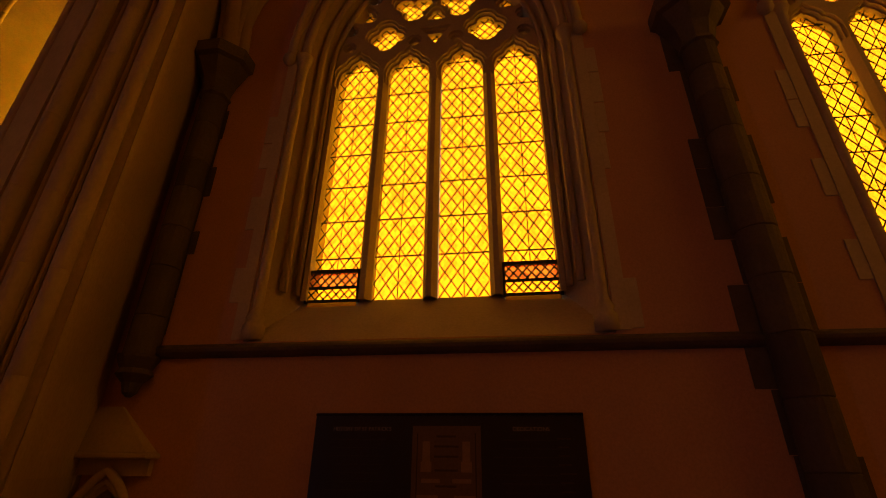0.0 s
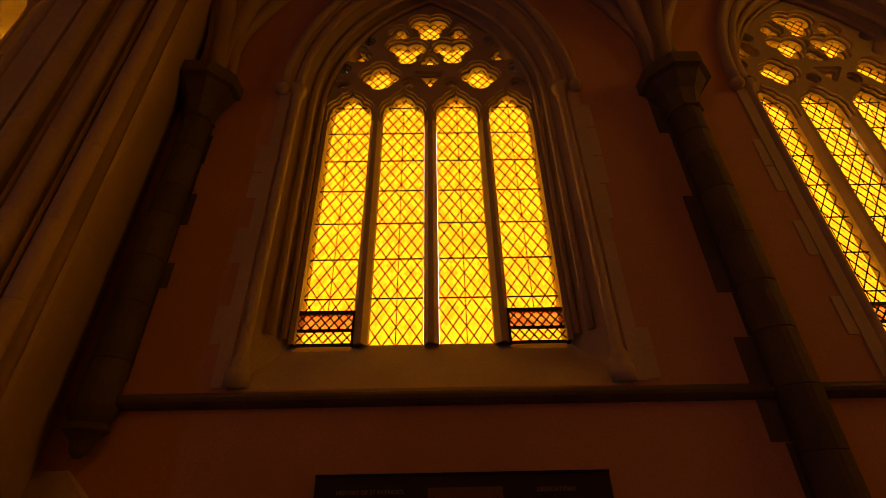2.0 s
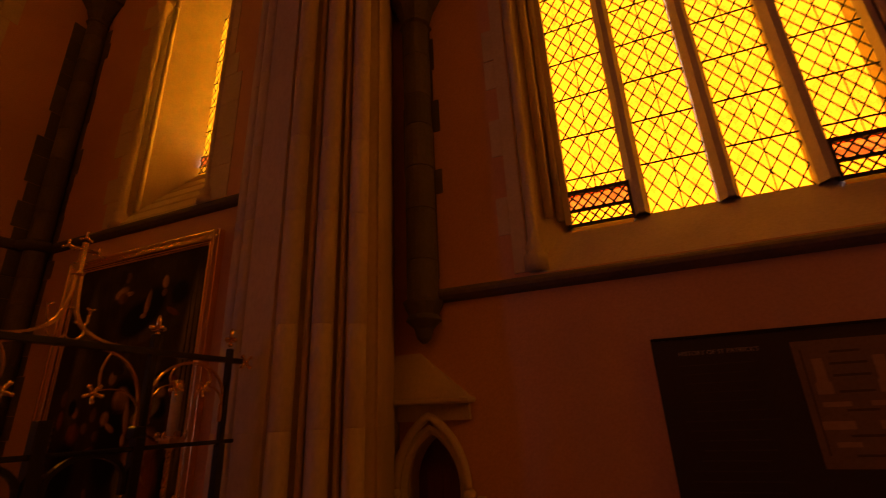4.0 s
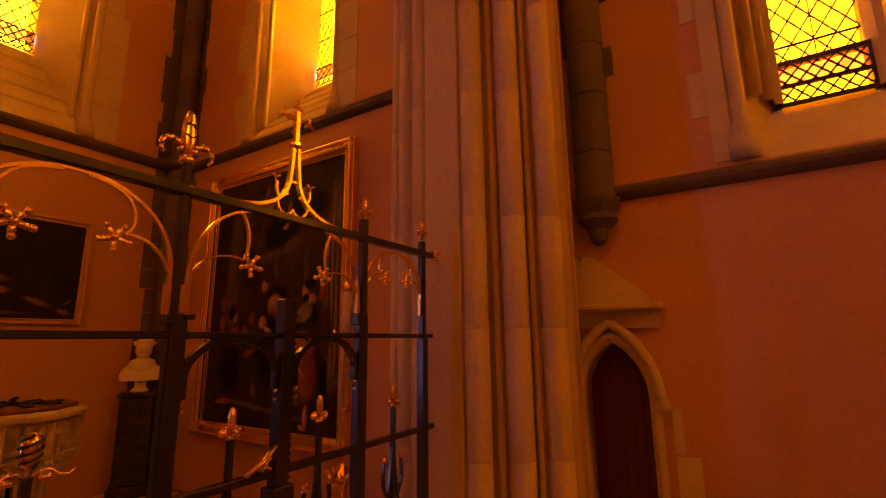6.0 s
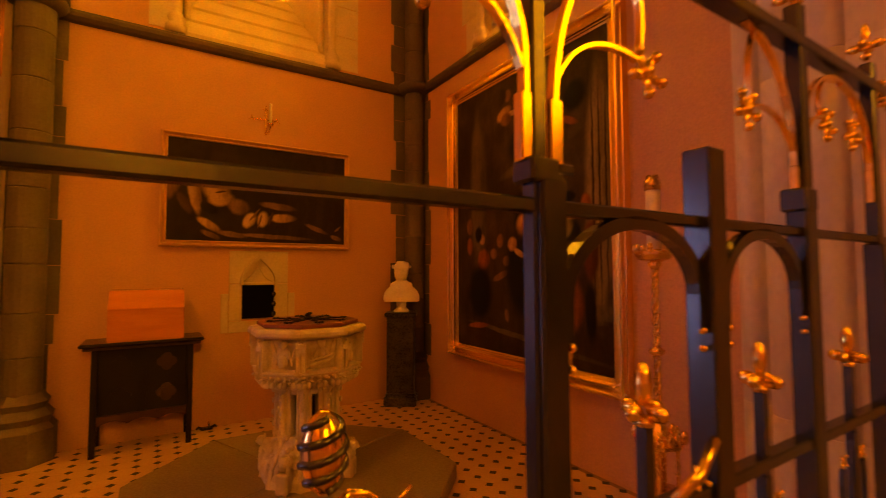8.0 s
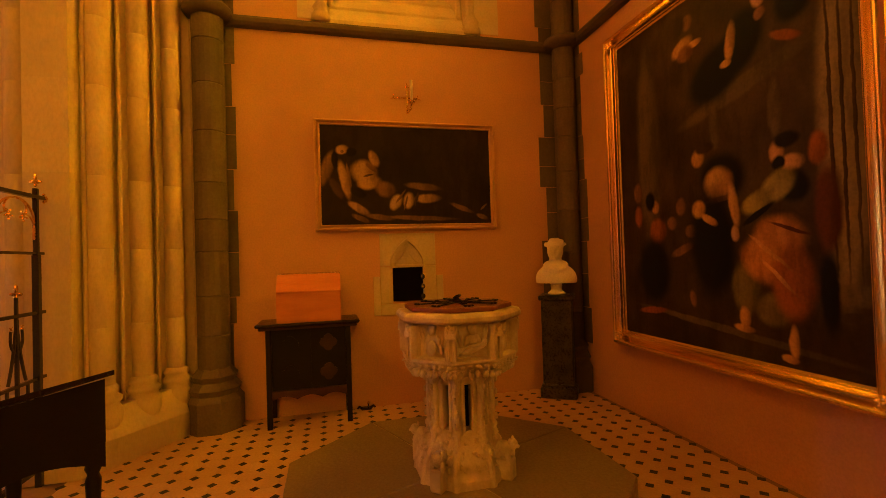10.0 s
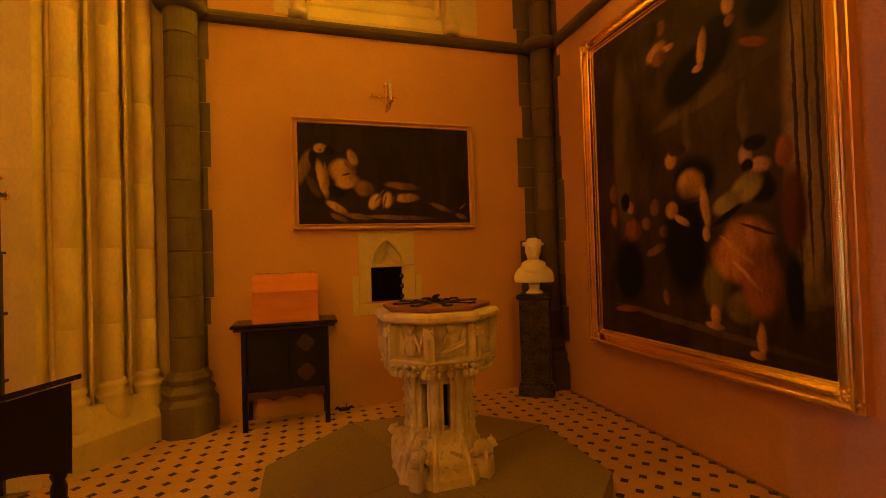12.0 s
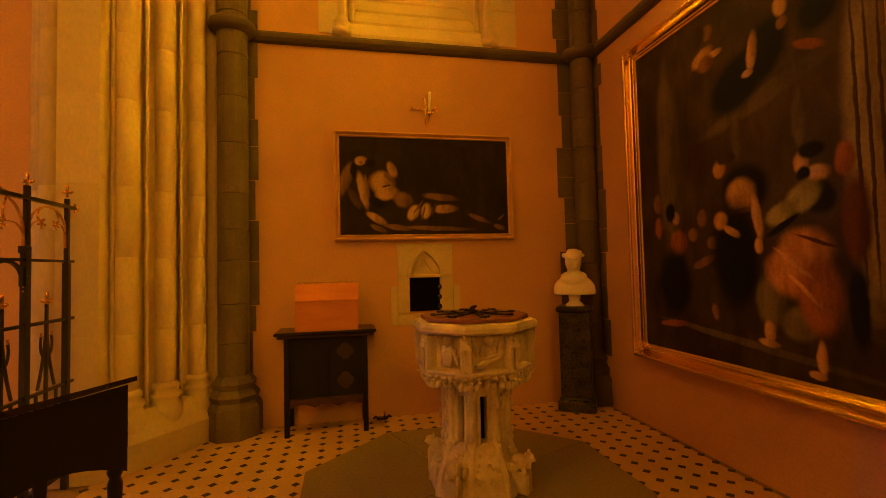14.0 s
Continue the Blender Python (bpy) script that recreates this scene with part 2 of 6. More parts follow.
def strap(bm, pts, w, d):
    """A flat bar bent in the plane of y and z: w wide in that plane, d deep along x."""
    pts = [Vector((0, p[0], p[1])) for p in pts]
    n, rings = len(pts), []
    for i, p in enumerate(pts):
        t = (pts[min(i + 1, n - 1)] - pts[max(i - 1, 0)]).normalized()
        s = Vector((0, -t.z, t.y)) * w / 2
        x = Vector((d / 2, 0, 0))
        rings.append([bm.verts.new(q) for q in (p - s - x, p + s - x, p + s + x, p - s + x)])
    for a, b in zip(rings, rings[1:]):
        for k in range(4):
            bm.faces.new((a[k], a[(k + 1) % 4], b[(k + 1) % 4], b[k]))
    bm.faces.new(rings[0][::-1])
    bm.faces.new(rings[-1])


def arc(cy, cz, r, a0, a1, n=14, rz=None):
    return [(cy + r * math.cos(radians(a0 + (a1 - a0) * i / n)), cz + (rz or r) * math.sin(radians(a0 + (a1 - a0) * i / n))) for i in range(n + 1)]


def curve3(p0, p1, p2, n=12):
    """A smooth bend from p0 to p2 drawn towards p1, in the plane of y and z."""
    return [tuple((1 - s) ** 2 * a + 2 * s * (1 - s) * b + s * s * c for a, b, c in zip(p0, p1, p2)) for s in (i / n for i in range(n + 1))]


def ball(bm, c, r, sx=1, sy=1, sz=1, u=10, v=7, turn=None):
    m = Matrix.Translation(c) @ (turn or Matrix()) @ Matrix.Diagonal((r * sx, r * sy, r * sz, 1))
    bmesh.ops.create_uvsphere(bm, u_segments=u, v_segments=v, radius=1, matrix=m)


def prism(bm, poly, z0, z1):
    """An upright prism over a plan polygon."""
    a = [bm.verts.new((x, y, z0)) for x, y in poly]
    b = [bm.verts.new((x, y, z1)) for x, y in poly]
    n = len(poly)
    for i in range(n):
        bm.faces.new((a[i], a[(i + 1) % n], b[(i + 1) % n], b[i]))
    bm.faces.new(a[::-1])
    bm.faces.new(b)


def octagon(r, turn=22.5, cx=0, cy=0):
    """r: half the width across the flats."""
    q = r / math.cos(radians(22.5))
    return [(cx + q * math.cos(radians(turn + 45 * i)), cy + q * math.sin(radians(turn + 45 * i))) for i in range(8)]


class Side:
    """A wall's own axes: u along it, d outwards through it, z up."""
    def __init__(self, origin, along, out):
        self.o, self.a, self.n = Vector(origin), Vector(along), Vector(out)

    def at(self, u, z, d=0.0):
        return self.o + self.a * u + self.n * d + Vector((0, 0, z))


NORTH = Side((0, YN, 0), (1, 0, 0), (0, 1, 0))
WEST = Side((XW, 0, 0), (0, 1, 0), (-1, 0, 0))


def arched(uc, h, sill, spring, n=12):
    """The outline of a pointed opening, from the left foot over the apex to the right foot."""
    left = [(uc + h - 2 * h * math.cos(radians(60 * i / n)), spring + 2 * h * math.sin(radians(60 * i / n))) for i in range(n + 1)]
    right = [(2 * uc - u, z) for u, z in reversed(left[:-1])]
    return [(uc - h, sill)] + left + right + [(uc + h, sill)]


def wall(name, side, u0, u1, z1, openings, thick, material):
    """A wall with pointed openings that go through it; each opening: centre, half widths and sills at the face and at the glass, springing, depth of the glass."""
    bm = bmesh.new()

    def quad(pts):
        bm.faces.new([bm.verts.new(side.at(*p)) for p in pts])
    for d, back in ((0.0, False), (thick, True)):
        last = u0
        for uc, h, hb, s, sb, sp, dg in openings:
            hh, ss = (hb, sb) if back else (h, s)
            o = arched(uc, hh, ss, sp)
            quad([(last, -0.2, d), (uc - hh, -0.2, d), (uc - hh, z1, d), (last, z1, d)])
            quad([(uc - hh, -0.2, d), (uc + hh, -0.2, d), (uc + hh, ss, d), (uc - hh, ss, d)])
            for (ua, za), (ub, zb) in zip(o[1:-1], o[2:-1]):
                quad([(ua, za, d), (ub, zb, d), (ub, z1, d), (ua, z1, d)])
            last = uc + hh
        quad([(last, -0.2, d), (u1, -0.2, d), (u1, z1, d), (last, z1, d)])
    quad([(u0, z1, 0), (u1, z1, 0), (u1, z1, thick), (u0, z1, thick)])
    for u in (u0, u1):
        quad([(u, 0, 0), (u, 0, thick), (u, z1, thick), (u, z1, 0)])
    ob = part(name, bm, material)
    return tagged(ob, kind="structure")


def reveal(bm, side, opening, thick, inset=0.0):
    uc, h, hb, s, sb, sp, dg = opening
    f, g = arched(uc, h - inset, s, sp), arched(uc, hb, sb, sp)
    rows = [[bm.verts.new(side.at(u, z, d)) for u, z in o] for o, d in ((f, 0.0), (g, dg), (g, thick))]
    for a, b in zip(rows, rows[1:]):
        for i in range(len(a) - 1):
            bm.faces.new((a[i], a[i + 1], b[i + 1], b[i]))
        bm.faces.new((a[-1], a[0], b[0], b[-1]))


def along(bm, side, outline, profile, closed=False):
    """Sweeps a profile of (outwards from the outline, depth d) along an outline in a wall's plane."""
    n, rows = len(outline), []
    for i, (u, z) in enumerate(outline):
        pu, pz = outline[max(i - 1, 0)]
        qu, qz = outline[min(i + 1, n - 1)]
        t = Vector((qu - pu, qz - pz)).normalized()
        nx, nz = -t.y, t.x
        rows.append([bm.verts.new(side.at(u + nx * a, z + nz * a, d)) for a, d in profile])
    m = len(profile)
    for a, b in zip(rows, rows[1:]):
        for k in range(m):
            bm.faces.new((a[k], a[(k + 1) % m], b[(k + 1) % m], b[k]))
    bm.faces.new(rows[0])
    bm.faces.new(rows[-1][::-1])


def roll(r, a=0.0, d=0.0, n=8):
    return [(a + r * math.cos(2 * math.pi * i / n), d + r * math.sin(2 * math.pi * i / n)) for i in range(n)]

# ---- walls, windows, vault ----
W1, W2 = -0.09, -0.09 + BAY
AISLE_T, BAY_T = 0.62, 0.95


def aisle_opening(uc):
    return (uc, 1.38, 1.11, 2.53, 2.98, SPRING, 0.42)


DOOR_SHIFT = -0.085
DOOR = (-2.16, 0.186, 0.186, 0.0, 0.0, 1.19, 0.14)
NBAY = (-5.45, 0.71, 0.36, 3.81, 4.76, 7.2, 0.72)
WBAY = (1.526, 0.80, 0.385, 3.81, 4.82, 7.2, 0.65)
wall("wall_north", NORTH, -2.9, 9.0, TOP, [(DOOR[0] + DOOR_SHIFT, *DOOR[1:]), aisle_opening(W1), aisle_opening(W2)], AISLE_T, PLASTER)
wall("wall_north_bay", NORTH, XW, -2.9, TOP, [NBAY], BAY_T, PLASTER)
wall("wall_west", WEST, -9.0, YN, TOP, [WBAY], BAY_T, PLASTER)
tagged(part("wall_south", boxed(XW, 9.0, -9.6, -9.0, 0, TOP), PLASTER), kind="structure")
tagged(part("wall_east", boxed(9.0, 9.6, -9.0, YN, 0, TOP), PLASTER), kind="structure")
tagged(part("ceiling_nave", boxed(XW, 9.0, -9.0, -1.2, TOP, TOP + 0.3), VAULT), kind="structure")
tagged(part("ceiling_aisle", boxed(XW, 9.0, -1.2, YN, TOP, TOP + 0.3), VAULT), kind="structure")
tagged(part("floor", boxed(XW, 9.0, -9.0, YN, -0.2, -0.012), GROUT), kind="structure")



def added_window(name, side, uc, z0, z1, w):
    """An added amber window in an unseen wall behind the camera, round one of the fill lamps."""
    root = tagged(new(name), "added stone-framed amber window round an unseen fill lamp", "window", kind="structure")
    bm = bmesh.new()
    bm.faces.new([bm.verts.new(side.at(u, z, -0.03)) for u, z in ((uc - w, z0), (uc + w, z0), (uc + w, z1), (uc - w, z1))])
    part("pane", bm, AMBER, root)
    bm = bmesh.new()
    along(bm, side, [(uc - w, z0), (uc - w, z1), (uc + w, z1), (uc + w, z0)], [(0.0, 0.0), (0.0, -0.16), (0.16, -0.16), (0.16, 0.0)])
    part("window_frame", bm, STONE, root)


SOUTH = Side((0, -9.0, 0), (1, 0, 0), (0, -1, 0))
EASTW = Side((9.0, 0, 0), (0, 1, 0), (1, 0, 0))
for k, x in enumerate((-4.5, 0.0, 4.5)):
    added_window("window_%d" % (5 + k), SOUTH, x, 4.8, 8.4, 1.2)
added_window("window_8", EASTW, 0.6, 3.5, 8.1, 1.4)
# Made-up frame on the west wall, set round the daylight lamp.
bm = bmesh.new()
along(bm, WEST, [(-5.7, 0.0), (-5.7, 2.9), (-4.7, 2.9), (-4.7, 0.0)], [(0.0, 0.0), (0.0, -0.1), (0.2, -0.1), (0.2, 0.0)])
tagged(part("door_2", bm, STONE), "added stone frame round the unseen nave daylight", "door", kind="structure")


def pointed(s):
    """The height of a pointed arch of half width 1 at s from its middle, 0 at the springing."""
    s = min(1.0, abs(s))
    return math.sqrt(max(0.0, 4 - (1 + s) ** 2)) / math.sqrt(3)


def vault(name, x0, x1, y0, y1, spring, rise):
    bm = bmesh.new()
    n = 28
    rows = []
    for i in range(n + 1):
        u = -1 + 2 * i / n
        rows.append([bm.verts.new(((x0 + x1) / 2 + u * (x1 - x0) / 2, (y0 + y1) / 2 + v * (y1 - y0) / 2,
                                   spring + rise * max(pointed(u), pointed(v)))) for v in (-1 + 2 * j / n for j in range(n + 1))])
    for a, b in zip(rows, rows[1:]):
        for j in range(n):
            bm.faces.new((a[j], a[j + 1], b[j + 1], b[j]))
    tagged(part(name, bm, VAULT, smooth=False), kind="structure")
    for sx, sy in ((1, 1), (-1, 1)):
        bm = bmesh.new()
        tube(bm, [((x0 + x1) / 2 + sx * s * (x1 - x0) / 2, (y0 + y1) / 2 + s * sy * (y1 - y0) / 2, spring + rise * pointed(s) - 0.05) for s in (-1 + 2 * k / 40 for k in range(41))], 0.085, 10)
        tagged(part("vault_rib", bm, PIER, smooth=True), "moulded diagonal rib of the stone vault", "vault rib", kind="structure")
    for x in (x0, x1):
        for off, r in ((0.0, 0.12), (0.14, 0.055), (-0.14, 0.055)):
            bm = bmesh.new()
            tube(bm, [(x + off, (y0 + y1) / 2 + s * (y1 - y0) / 2, spring + rise * pointed(s) - 0.08) for s in (-1 + 2 * k / 40 for k in range(41))], r, 10)
            tagged(part("vault_rib", bm, PIER, smooth=True), "moulded transverse rib of the stone vault", "vault rib", kind="structure")
    bm = bmesh.new()
    tube(bm, [((x0 + x1) / 2 + s * (x1 - x0) / 2, y1 - 0.05, spring + rise * pointed(s) - 0.05) for s in (-1 + 2 * k / 40 for k in range(41))], 0.075, 10)
    tagged(part("vault_rib", bm, PIER, smooth=True), "moulded wall rib of the stone vault", "vault rib", kind="structure")


vault("vault_first_bay", SHAFT0, SHAFT0 + BAY, -1.2, YN, SPRING, 3.1)
vault("vault_second_bay", SHAFT0 + BAY, SHAFT0 + 2 * BAY, -1.2, YN, SPRING, 3.1)


def stone_plate(name, field, u0, u1, z0, z1, step, d0, d1, side, uc, material, parent):
    """A pierced stone plate: solid where the field is above nought."""
    us, zs = np.arange(u0, u1 + step, step), np.arange(z0, z1 + step, step)
    F = field(us[:, None], zs[None, :])
    verts, faces, ids = [], [], {}

    def corner(i, j):
        if (i, j) not in ids:
            ids[i, j] = len(verts)
            verts.append((us[i], zs[j]))
        return ids[i, j]

    def cut(a, b):
        key = (a, b) if a < b else (b, a)
        if key not in ids:
            (i, j), (k, m) = key
            s = F[i, j] / (F[i, j] - F[k, m])
            ids[key] = len(verts)
            verts.append((us[i] + s * (us[k] - us[i]), zs[j] + s * (zs[m] - zs[j])))
        return ids[key]
    rims = []
    for i in range(len(us) - 1):
        for j in range(len(zs) - 1):
            ring = ((i, j), (i + 1, j), (i + 1, j + 1), (i, j + 1))
            inside = [F[c] > 0 for c in ring]
            if not any(inside):
                continue
            poly, cuts = [], []
            for k in range(4):
                a, b = ring[k], ring[(k + 1) % 4]
                if inside[k]:
                    poly.append(corner(*a))
                if inside[k] != inside[(k + 1) % 4]:
                    c = cut(a, b)
                    poly.append(c)
                    cuts.append(c)
            if len(set(poly)) > 2:
                faces.append(poly)
            if len(cuts) == 2:
                rims.append(cuts)
    n = len(verts)
    pts = [side.at(uc + u, z, d0) for u, z in verts] + [side.at(uc + u, z, d1) for u, z in verts]
    polys = faces + [[k + n for k in f[::-1]] for f in faces] + [[a, b, b + n, a + n] for a, b in rims]
    me = bpy.data.meshes.new(name)
    me.from_pydata(pts, [], polys)
    me.materials.append(material)
    ob = new(name, me)
    ob.parent = parent
    return ob


LIGHTS = [(-1.085, -0.635), (-0.515, -0.065), (0.065, 0.515), (0.635, 1.085)]
DIA_A, DIA_B = 0.05625, 0.083


def foils(u, z, cu, cz, r, off, turns):
    f = np.full(np.broadcast(u, z).shape, 9.0)
    for a in turns:
        f = np.minimum(f, np.hypot(u - cu - off * math.cos(radians(a)), z - cz - off * math.sin(radians(a))) - r)
    return f


def tracery_openings(u, z, grow):
    f = np.full(np.broadcast(u, z).shape, 9.0)
    for a, b in LIGHTS:
        c = (a + b) / 2
        f = np.minimum(f, np.maximum(np.abs(u - c) - 0.225, z - 5.58))
        f = np.minimum(f, foils(u, z, c, 5.60, 0.115, 0.10, (0, 180)))
        f = np.minimum(f, np.hypot(u - c, z - 5.71) - 0.115)
        f = np.minimum(f, np.maximum(np.abs(u - c) * 1.5 + (z - 5.86), 5.7 - z) * 0.6)
    for s in (-1, 1):
        f = np.minimum(f, foils(u, z, s * 0.565, 6.13, 0.10, 0.105, (0, 90, 180, 270)))
        f = np.minimum(f, foils(u, z, s * 0.27, 6.60, 0.115, 0.125, (30, 150, 270)))
        f = np.minimum(f, foils(u, z, s * 0.36, 6.93, 0.062, 0.055, (90, 210, 330)))
        f = np.minimum(f, foils(u, z, s * 0.83, 6.50, 0.062, 0.06, (90, 210, 330)))
        f = np.minimum(f, np.hypot(u - s * 0.99, z - 6.25) - 0.05)
        f = np.minimum(f, np.hypot(u - s * 0.73, z - 6.74) - 0.04)
        f = np.minimum(f, np.hypot(u - s * 0.235, z - 6.0) - 0.045)
        f = np.minimum(f, np.hypot(u - s * 0.98, z - 5.98) - 0.04)
    f = np.minimum(f, foils(u, z, 0.0, 7.06, 0.125, 0.125, (30, 150, 270)))
    f = np.minimum(f, foils(u, z, 0.0, 6.42, 0.06, 0.055, (90, 210, 330)))
    f = np.minimum(f, np.maximum(np.abs(u) * 0.9 - (z - 5.98) * 0.6, z - 6.15))
    return f - grow


def arch_depth(u, z, h):
    return 2 * h - np.maximum(np.hypot(u - h, np.maximum(z - SPRING, 0)), np.hypot(u + h, np.maximum(z - SPRING, 0)))


def lattice(bm, side, uc, u0, u1, z0, z1, d, a, b, w=0.0085):
    """Lead cames: two families of slanting bars over a rectangle."""
    for s in (1, -1):
        n0 = int(math.ceil((z1 - z0) / b)) + int(math.ceil((u1 - u0) / a)) + 2
        for k in range(-n0, n0 + 1):
            if k % 2:
                continue
            pts = []
            for uu in (u0, u1):
                zz = z0 + b * (k - s * (uu - u0) / a)
                if z0 - 1e-6 <= zz <= z1 + 1e-6:
                    pts.append((uu, zz))
            for zz in (z0, z1):
                uu = u0 + s * a * (k - (zz - z0) / b)
                if u0 + 1e-6 < uu < u1 - 1e-6:
                    pts.append((uu, zz))
            if len(pts) < 2:
                continue
            p, q = min(pts), max(pts)
            t = Vector((q[0] - p[0], q[1] - p[1]))
            if t.length < 0.01:
                continue
            t.normalize()
            nx, nz = -t.y * w / 2, t.x * w / 2
            ring = [[bm.verts.new(side.at(uc + m[0] + e * nx, m[1] + e * nz, d + g)) for e, g in ((-1, -0.004), (1, -0.004), (1, 0.004), (-1, 0.004))] for m in (p, q)]
            for i in range(4):
                bm.faces.new((ring[0][i], ring[0][(i + 1) % 4], ring[1][(i + 1) % 4], ring[1][i]))


def quarries(side, uc, u0, u1, z0, z1, d, a, b):
    """The diamond panes of a leaded light, as lists of corners; those at the edge are cut."""
    out = []
    for j in range(int(round((z1 - z0) / b)) + 1):
        for i in range(int(round((u1 - u0) / a)) + 1):
            if (i + j) % 2:
                continue
            cu, cz = u0 + a * i, z0 + b * j
            ring = [(min(max(cu + e * a, u0), u1), min(max(cz + g * b, z0), z1)) for e, g in ((-1, 0), (0, -1), (1, 0), (0, 1))]
            whole = u0 < cu - a * 0.9 and cu + a * 0.9 < u1 and z0 < cz - b * 0.9 and cz + b * 0.9 < z1
            out.append((cu, cz, ring, whole))
    return out


def pane_mesh(bm, side, uc, ring, d):
    pts = [p for i, p in enumerate(ring) if p != ring[i - 1]]
    if len(pts) > 2:
        bm.faces.new([bm.verts.new(side.at(uc + u, z, d)) for u, z in pts])


def rods(bm, side, uc, u0, u1, zs, d):
    for z in zs:
        tube(bm, [side.at(uc + u0, z, d), side.at(uc + u1, z, d)], 0.007, 6)


singles_left = [290]


def big_window(name, uc, label):
    root = tagged(new(name), label, "window", "aisle windows", "structure")
    dg = 0.42
    bm = bmesh.new()
    reveal(bm, NORTH, aisle_opening(uc), AISLE_T)
    part("reveal", bm, STONE, root, "splayed pale stone window reveal and sloping sill")
    for layer, (d0, d1, grow) in enumerate(((dg - 0.045, dg + 0.045, 0.0), (dg - 0.085, dg - 0.045, 0.022), (dg - 0.115, dg - 0.085, 0.042))):
        stone_plate("tracery", lambda u, z, g=grow: np.minimum(tracery_openings(u, z, g), arch_depth(u, z, 1.125)), -1.14, 1.14, 5.40, 7.52, 0.022, d0, d1, NORTH, uc, STONE, root)
    for k, c in enumerate((-1.098, -0.575, 0.0, 0.575, 1.098)):
        bm = bmesh.new()
        w = 0.062 if 0 < k < 4 else 0.02
        poly = [(c - w, dg + 0.045), (c - w, dg - 0.045), (c - 0.022, dg - 0.115), (c + 0.022, dg - 0.115), (c + w, dg - 0.045), (c + w, dg + 0.045)]
        lo = [bm.verts.new(NORTH.at(uc + u, 2.96, d)) for u, d in poly]
        hi = [bm.verts.new(NORTH.at(uc + u, 5.41, d)) for u, d in poly]
        for i in range(6):
            bm.faces.new((lo[i], lo[(i + 1) % 6], hi[(i + 1) % 6], hi[i]))
        part("mullion", bm, STONE, root)
    for k, (a, b) in enumerate(LIGHTS):
        hop = k in (0, 3)
        z0 = 2.965 if not hop else 3.235
        z1 = z0 + DIA_B * round((5.90 - z0) / DIA_B)
        rest = bmesh.new()
        for cu, cz, ring, whole in quarries(NORTH, uc, a, b, z0, z1, dg, DIA_A, DIA_B):
            if whole and cz < 4.75 and singles_left[0] > 0 and uc == W1:
                singles_left[0] -= 1
                ob = shared("quarry", QUARRY, root, NORTH.at(uc + cu, cz, dg))
            else:
                pane_mesh(rest, NORTH, uc, ring, dg)
        part("leaded_glass", rest, AMBER, root, "amber diamond panes of a leaded light")
        bm = bmesh.new()
        lattice(bm, NORTH, uc, a, b, z0, z1, dg - 0.003, DIA_A, DIA_B)
        part("lead_cames", bm, LEAD, root)
        bm = bmesh.new()
        rods(bm, NORTH, uc, a, b, [3.0 + 0.385 * i for i in range(1, 8)], dg - 0.012)
        tube(bm, [NORTH.at(uc + (a + b) / 2, z0, dg - 0.012), NORTH.at(uc + (a + b) / 2, 5.8, dg - 0.012)], 0.004, 6)
        part("saddle_bars", bm, LEAD, root)
        if hop:
            h = part("hopper", boxed(uc + a - 0.02, uc + b + 0.02, YN + dg - 0.075, YN + dg - 0.045, 3.225, 3.255), LEAD, root, "iron ventilator frame with red glass")
            for uu in (a - 0.02, b - 0.005):
                part("frame_side", boxed(uc + uu, uc + uu + 0.025, YN + dg - 0.075, YN + dg - 0.045, 2.95, 3.225), LEAD, h)
            for z in (2.955, 3.075):
                part("frame_rail", boxed(uc + a + 0.005, uc + b - 0.005, YN + dg - 0.07, YN + dg - 0.05, z, z + 0.022), LEAD, h)
            bm = bmesh.new()
            for cu, cz, ring, whole in quarries(NORTH, uc, a, b, 3.09, 3.09 + 4 * 0.034, dg - 0.06, DIA_A, 0.034):
                pane_mesh(bm, NORTH, uc, ring, dg - 0.06)
            part("red_pane", bm, REDGLASS, h)
            bm = bmesh.new()
            pane_mesh(bm, NORTH, uc, [(a, 2.88), (b, 2.88), (b, 3.085), (a, 3.085)], dg - 0.06)
            part("amber_pane", bm, AMBER, h)
            bm = bmesh.new()
            lattice(bm, NORTH, uc, a, b, 2.98, 3.235, dg - 0.068, 0.0375, 0.0425, 0.010)
            part("wire_guard", bm, LEAD, h)
    rest = bmesh.new()
    for cu, cz, ring, whole in quarries(NORTH, uc, -1.1, 1.1, 5.90, 7.46, dg, 0.11, 0.13):
        if arch_depth(np.float64(cu), np.float64(cz), 1.111) > 0:
            pane_mesh(rest, NORTH, uc, ring, dg)
    part("leaded_glass", rest, AMBER, root, "amber glass behind the stone tracery")
    bm = bmesh.new()
    lattice(bm, NORTH, uc, -1.1, 1.1, 5.88, 7.44, dg - 0.003, 0.055, 0.065)
    part("lead_cames", bm, LEAD, root)
    # nook shafts, capitals and mouldings of the arch
    for s in (-1, 1):
        u = uc + s * 1.33
        prof = [(0.085, 2.55), (0.085, 2.66), (0.06, 2.69), (0.075, 2.72), (0.05, 2.77), (0.042, 2.8), (0.042, 5.36), (0.055, 5.38), (0.045, 5.41), (0.08, 5.5), (0.085, 5.56)]
        p = NORTH.at(u, 0, 0.02)
        part("nook_shaft", turned(prof, p.x, p.y, 14), STONE, root, smooth=True)
        bm = bmesh.new()
        ball(bm, NORTH.at(uc + s * 1.47, 5.50, -0.04), 0.07, 1, 0.9, 1.1)
        part("label_stop", bm, STONE, root, smooth=True)
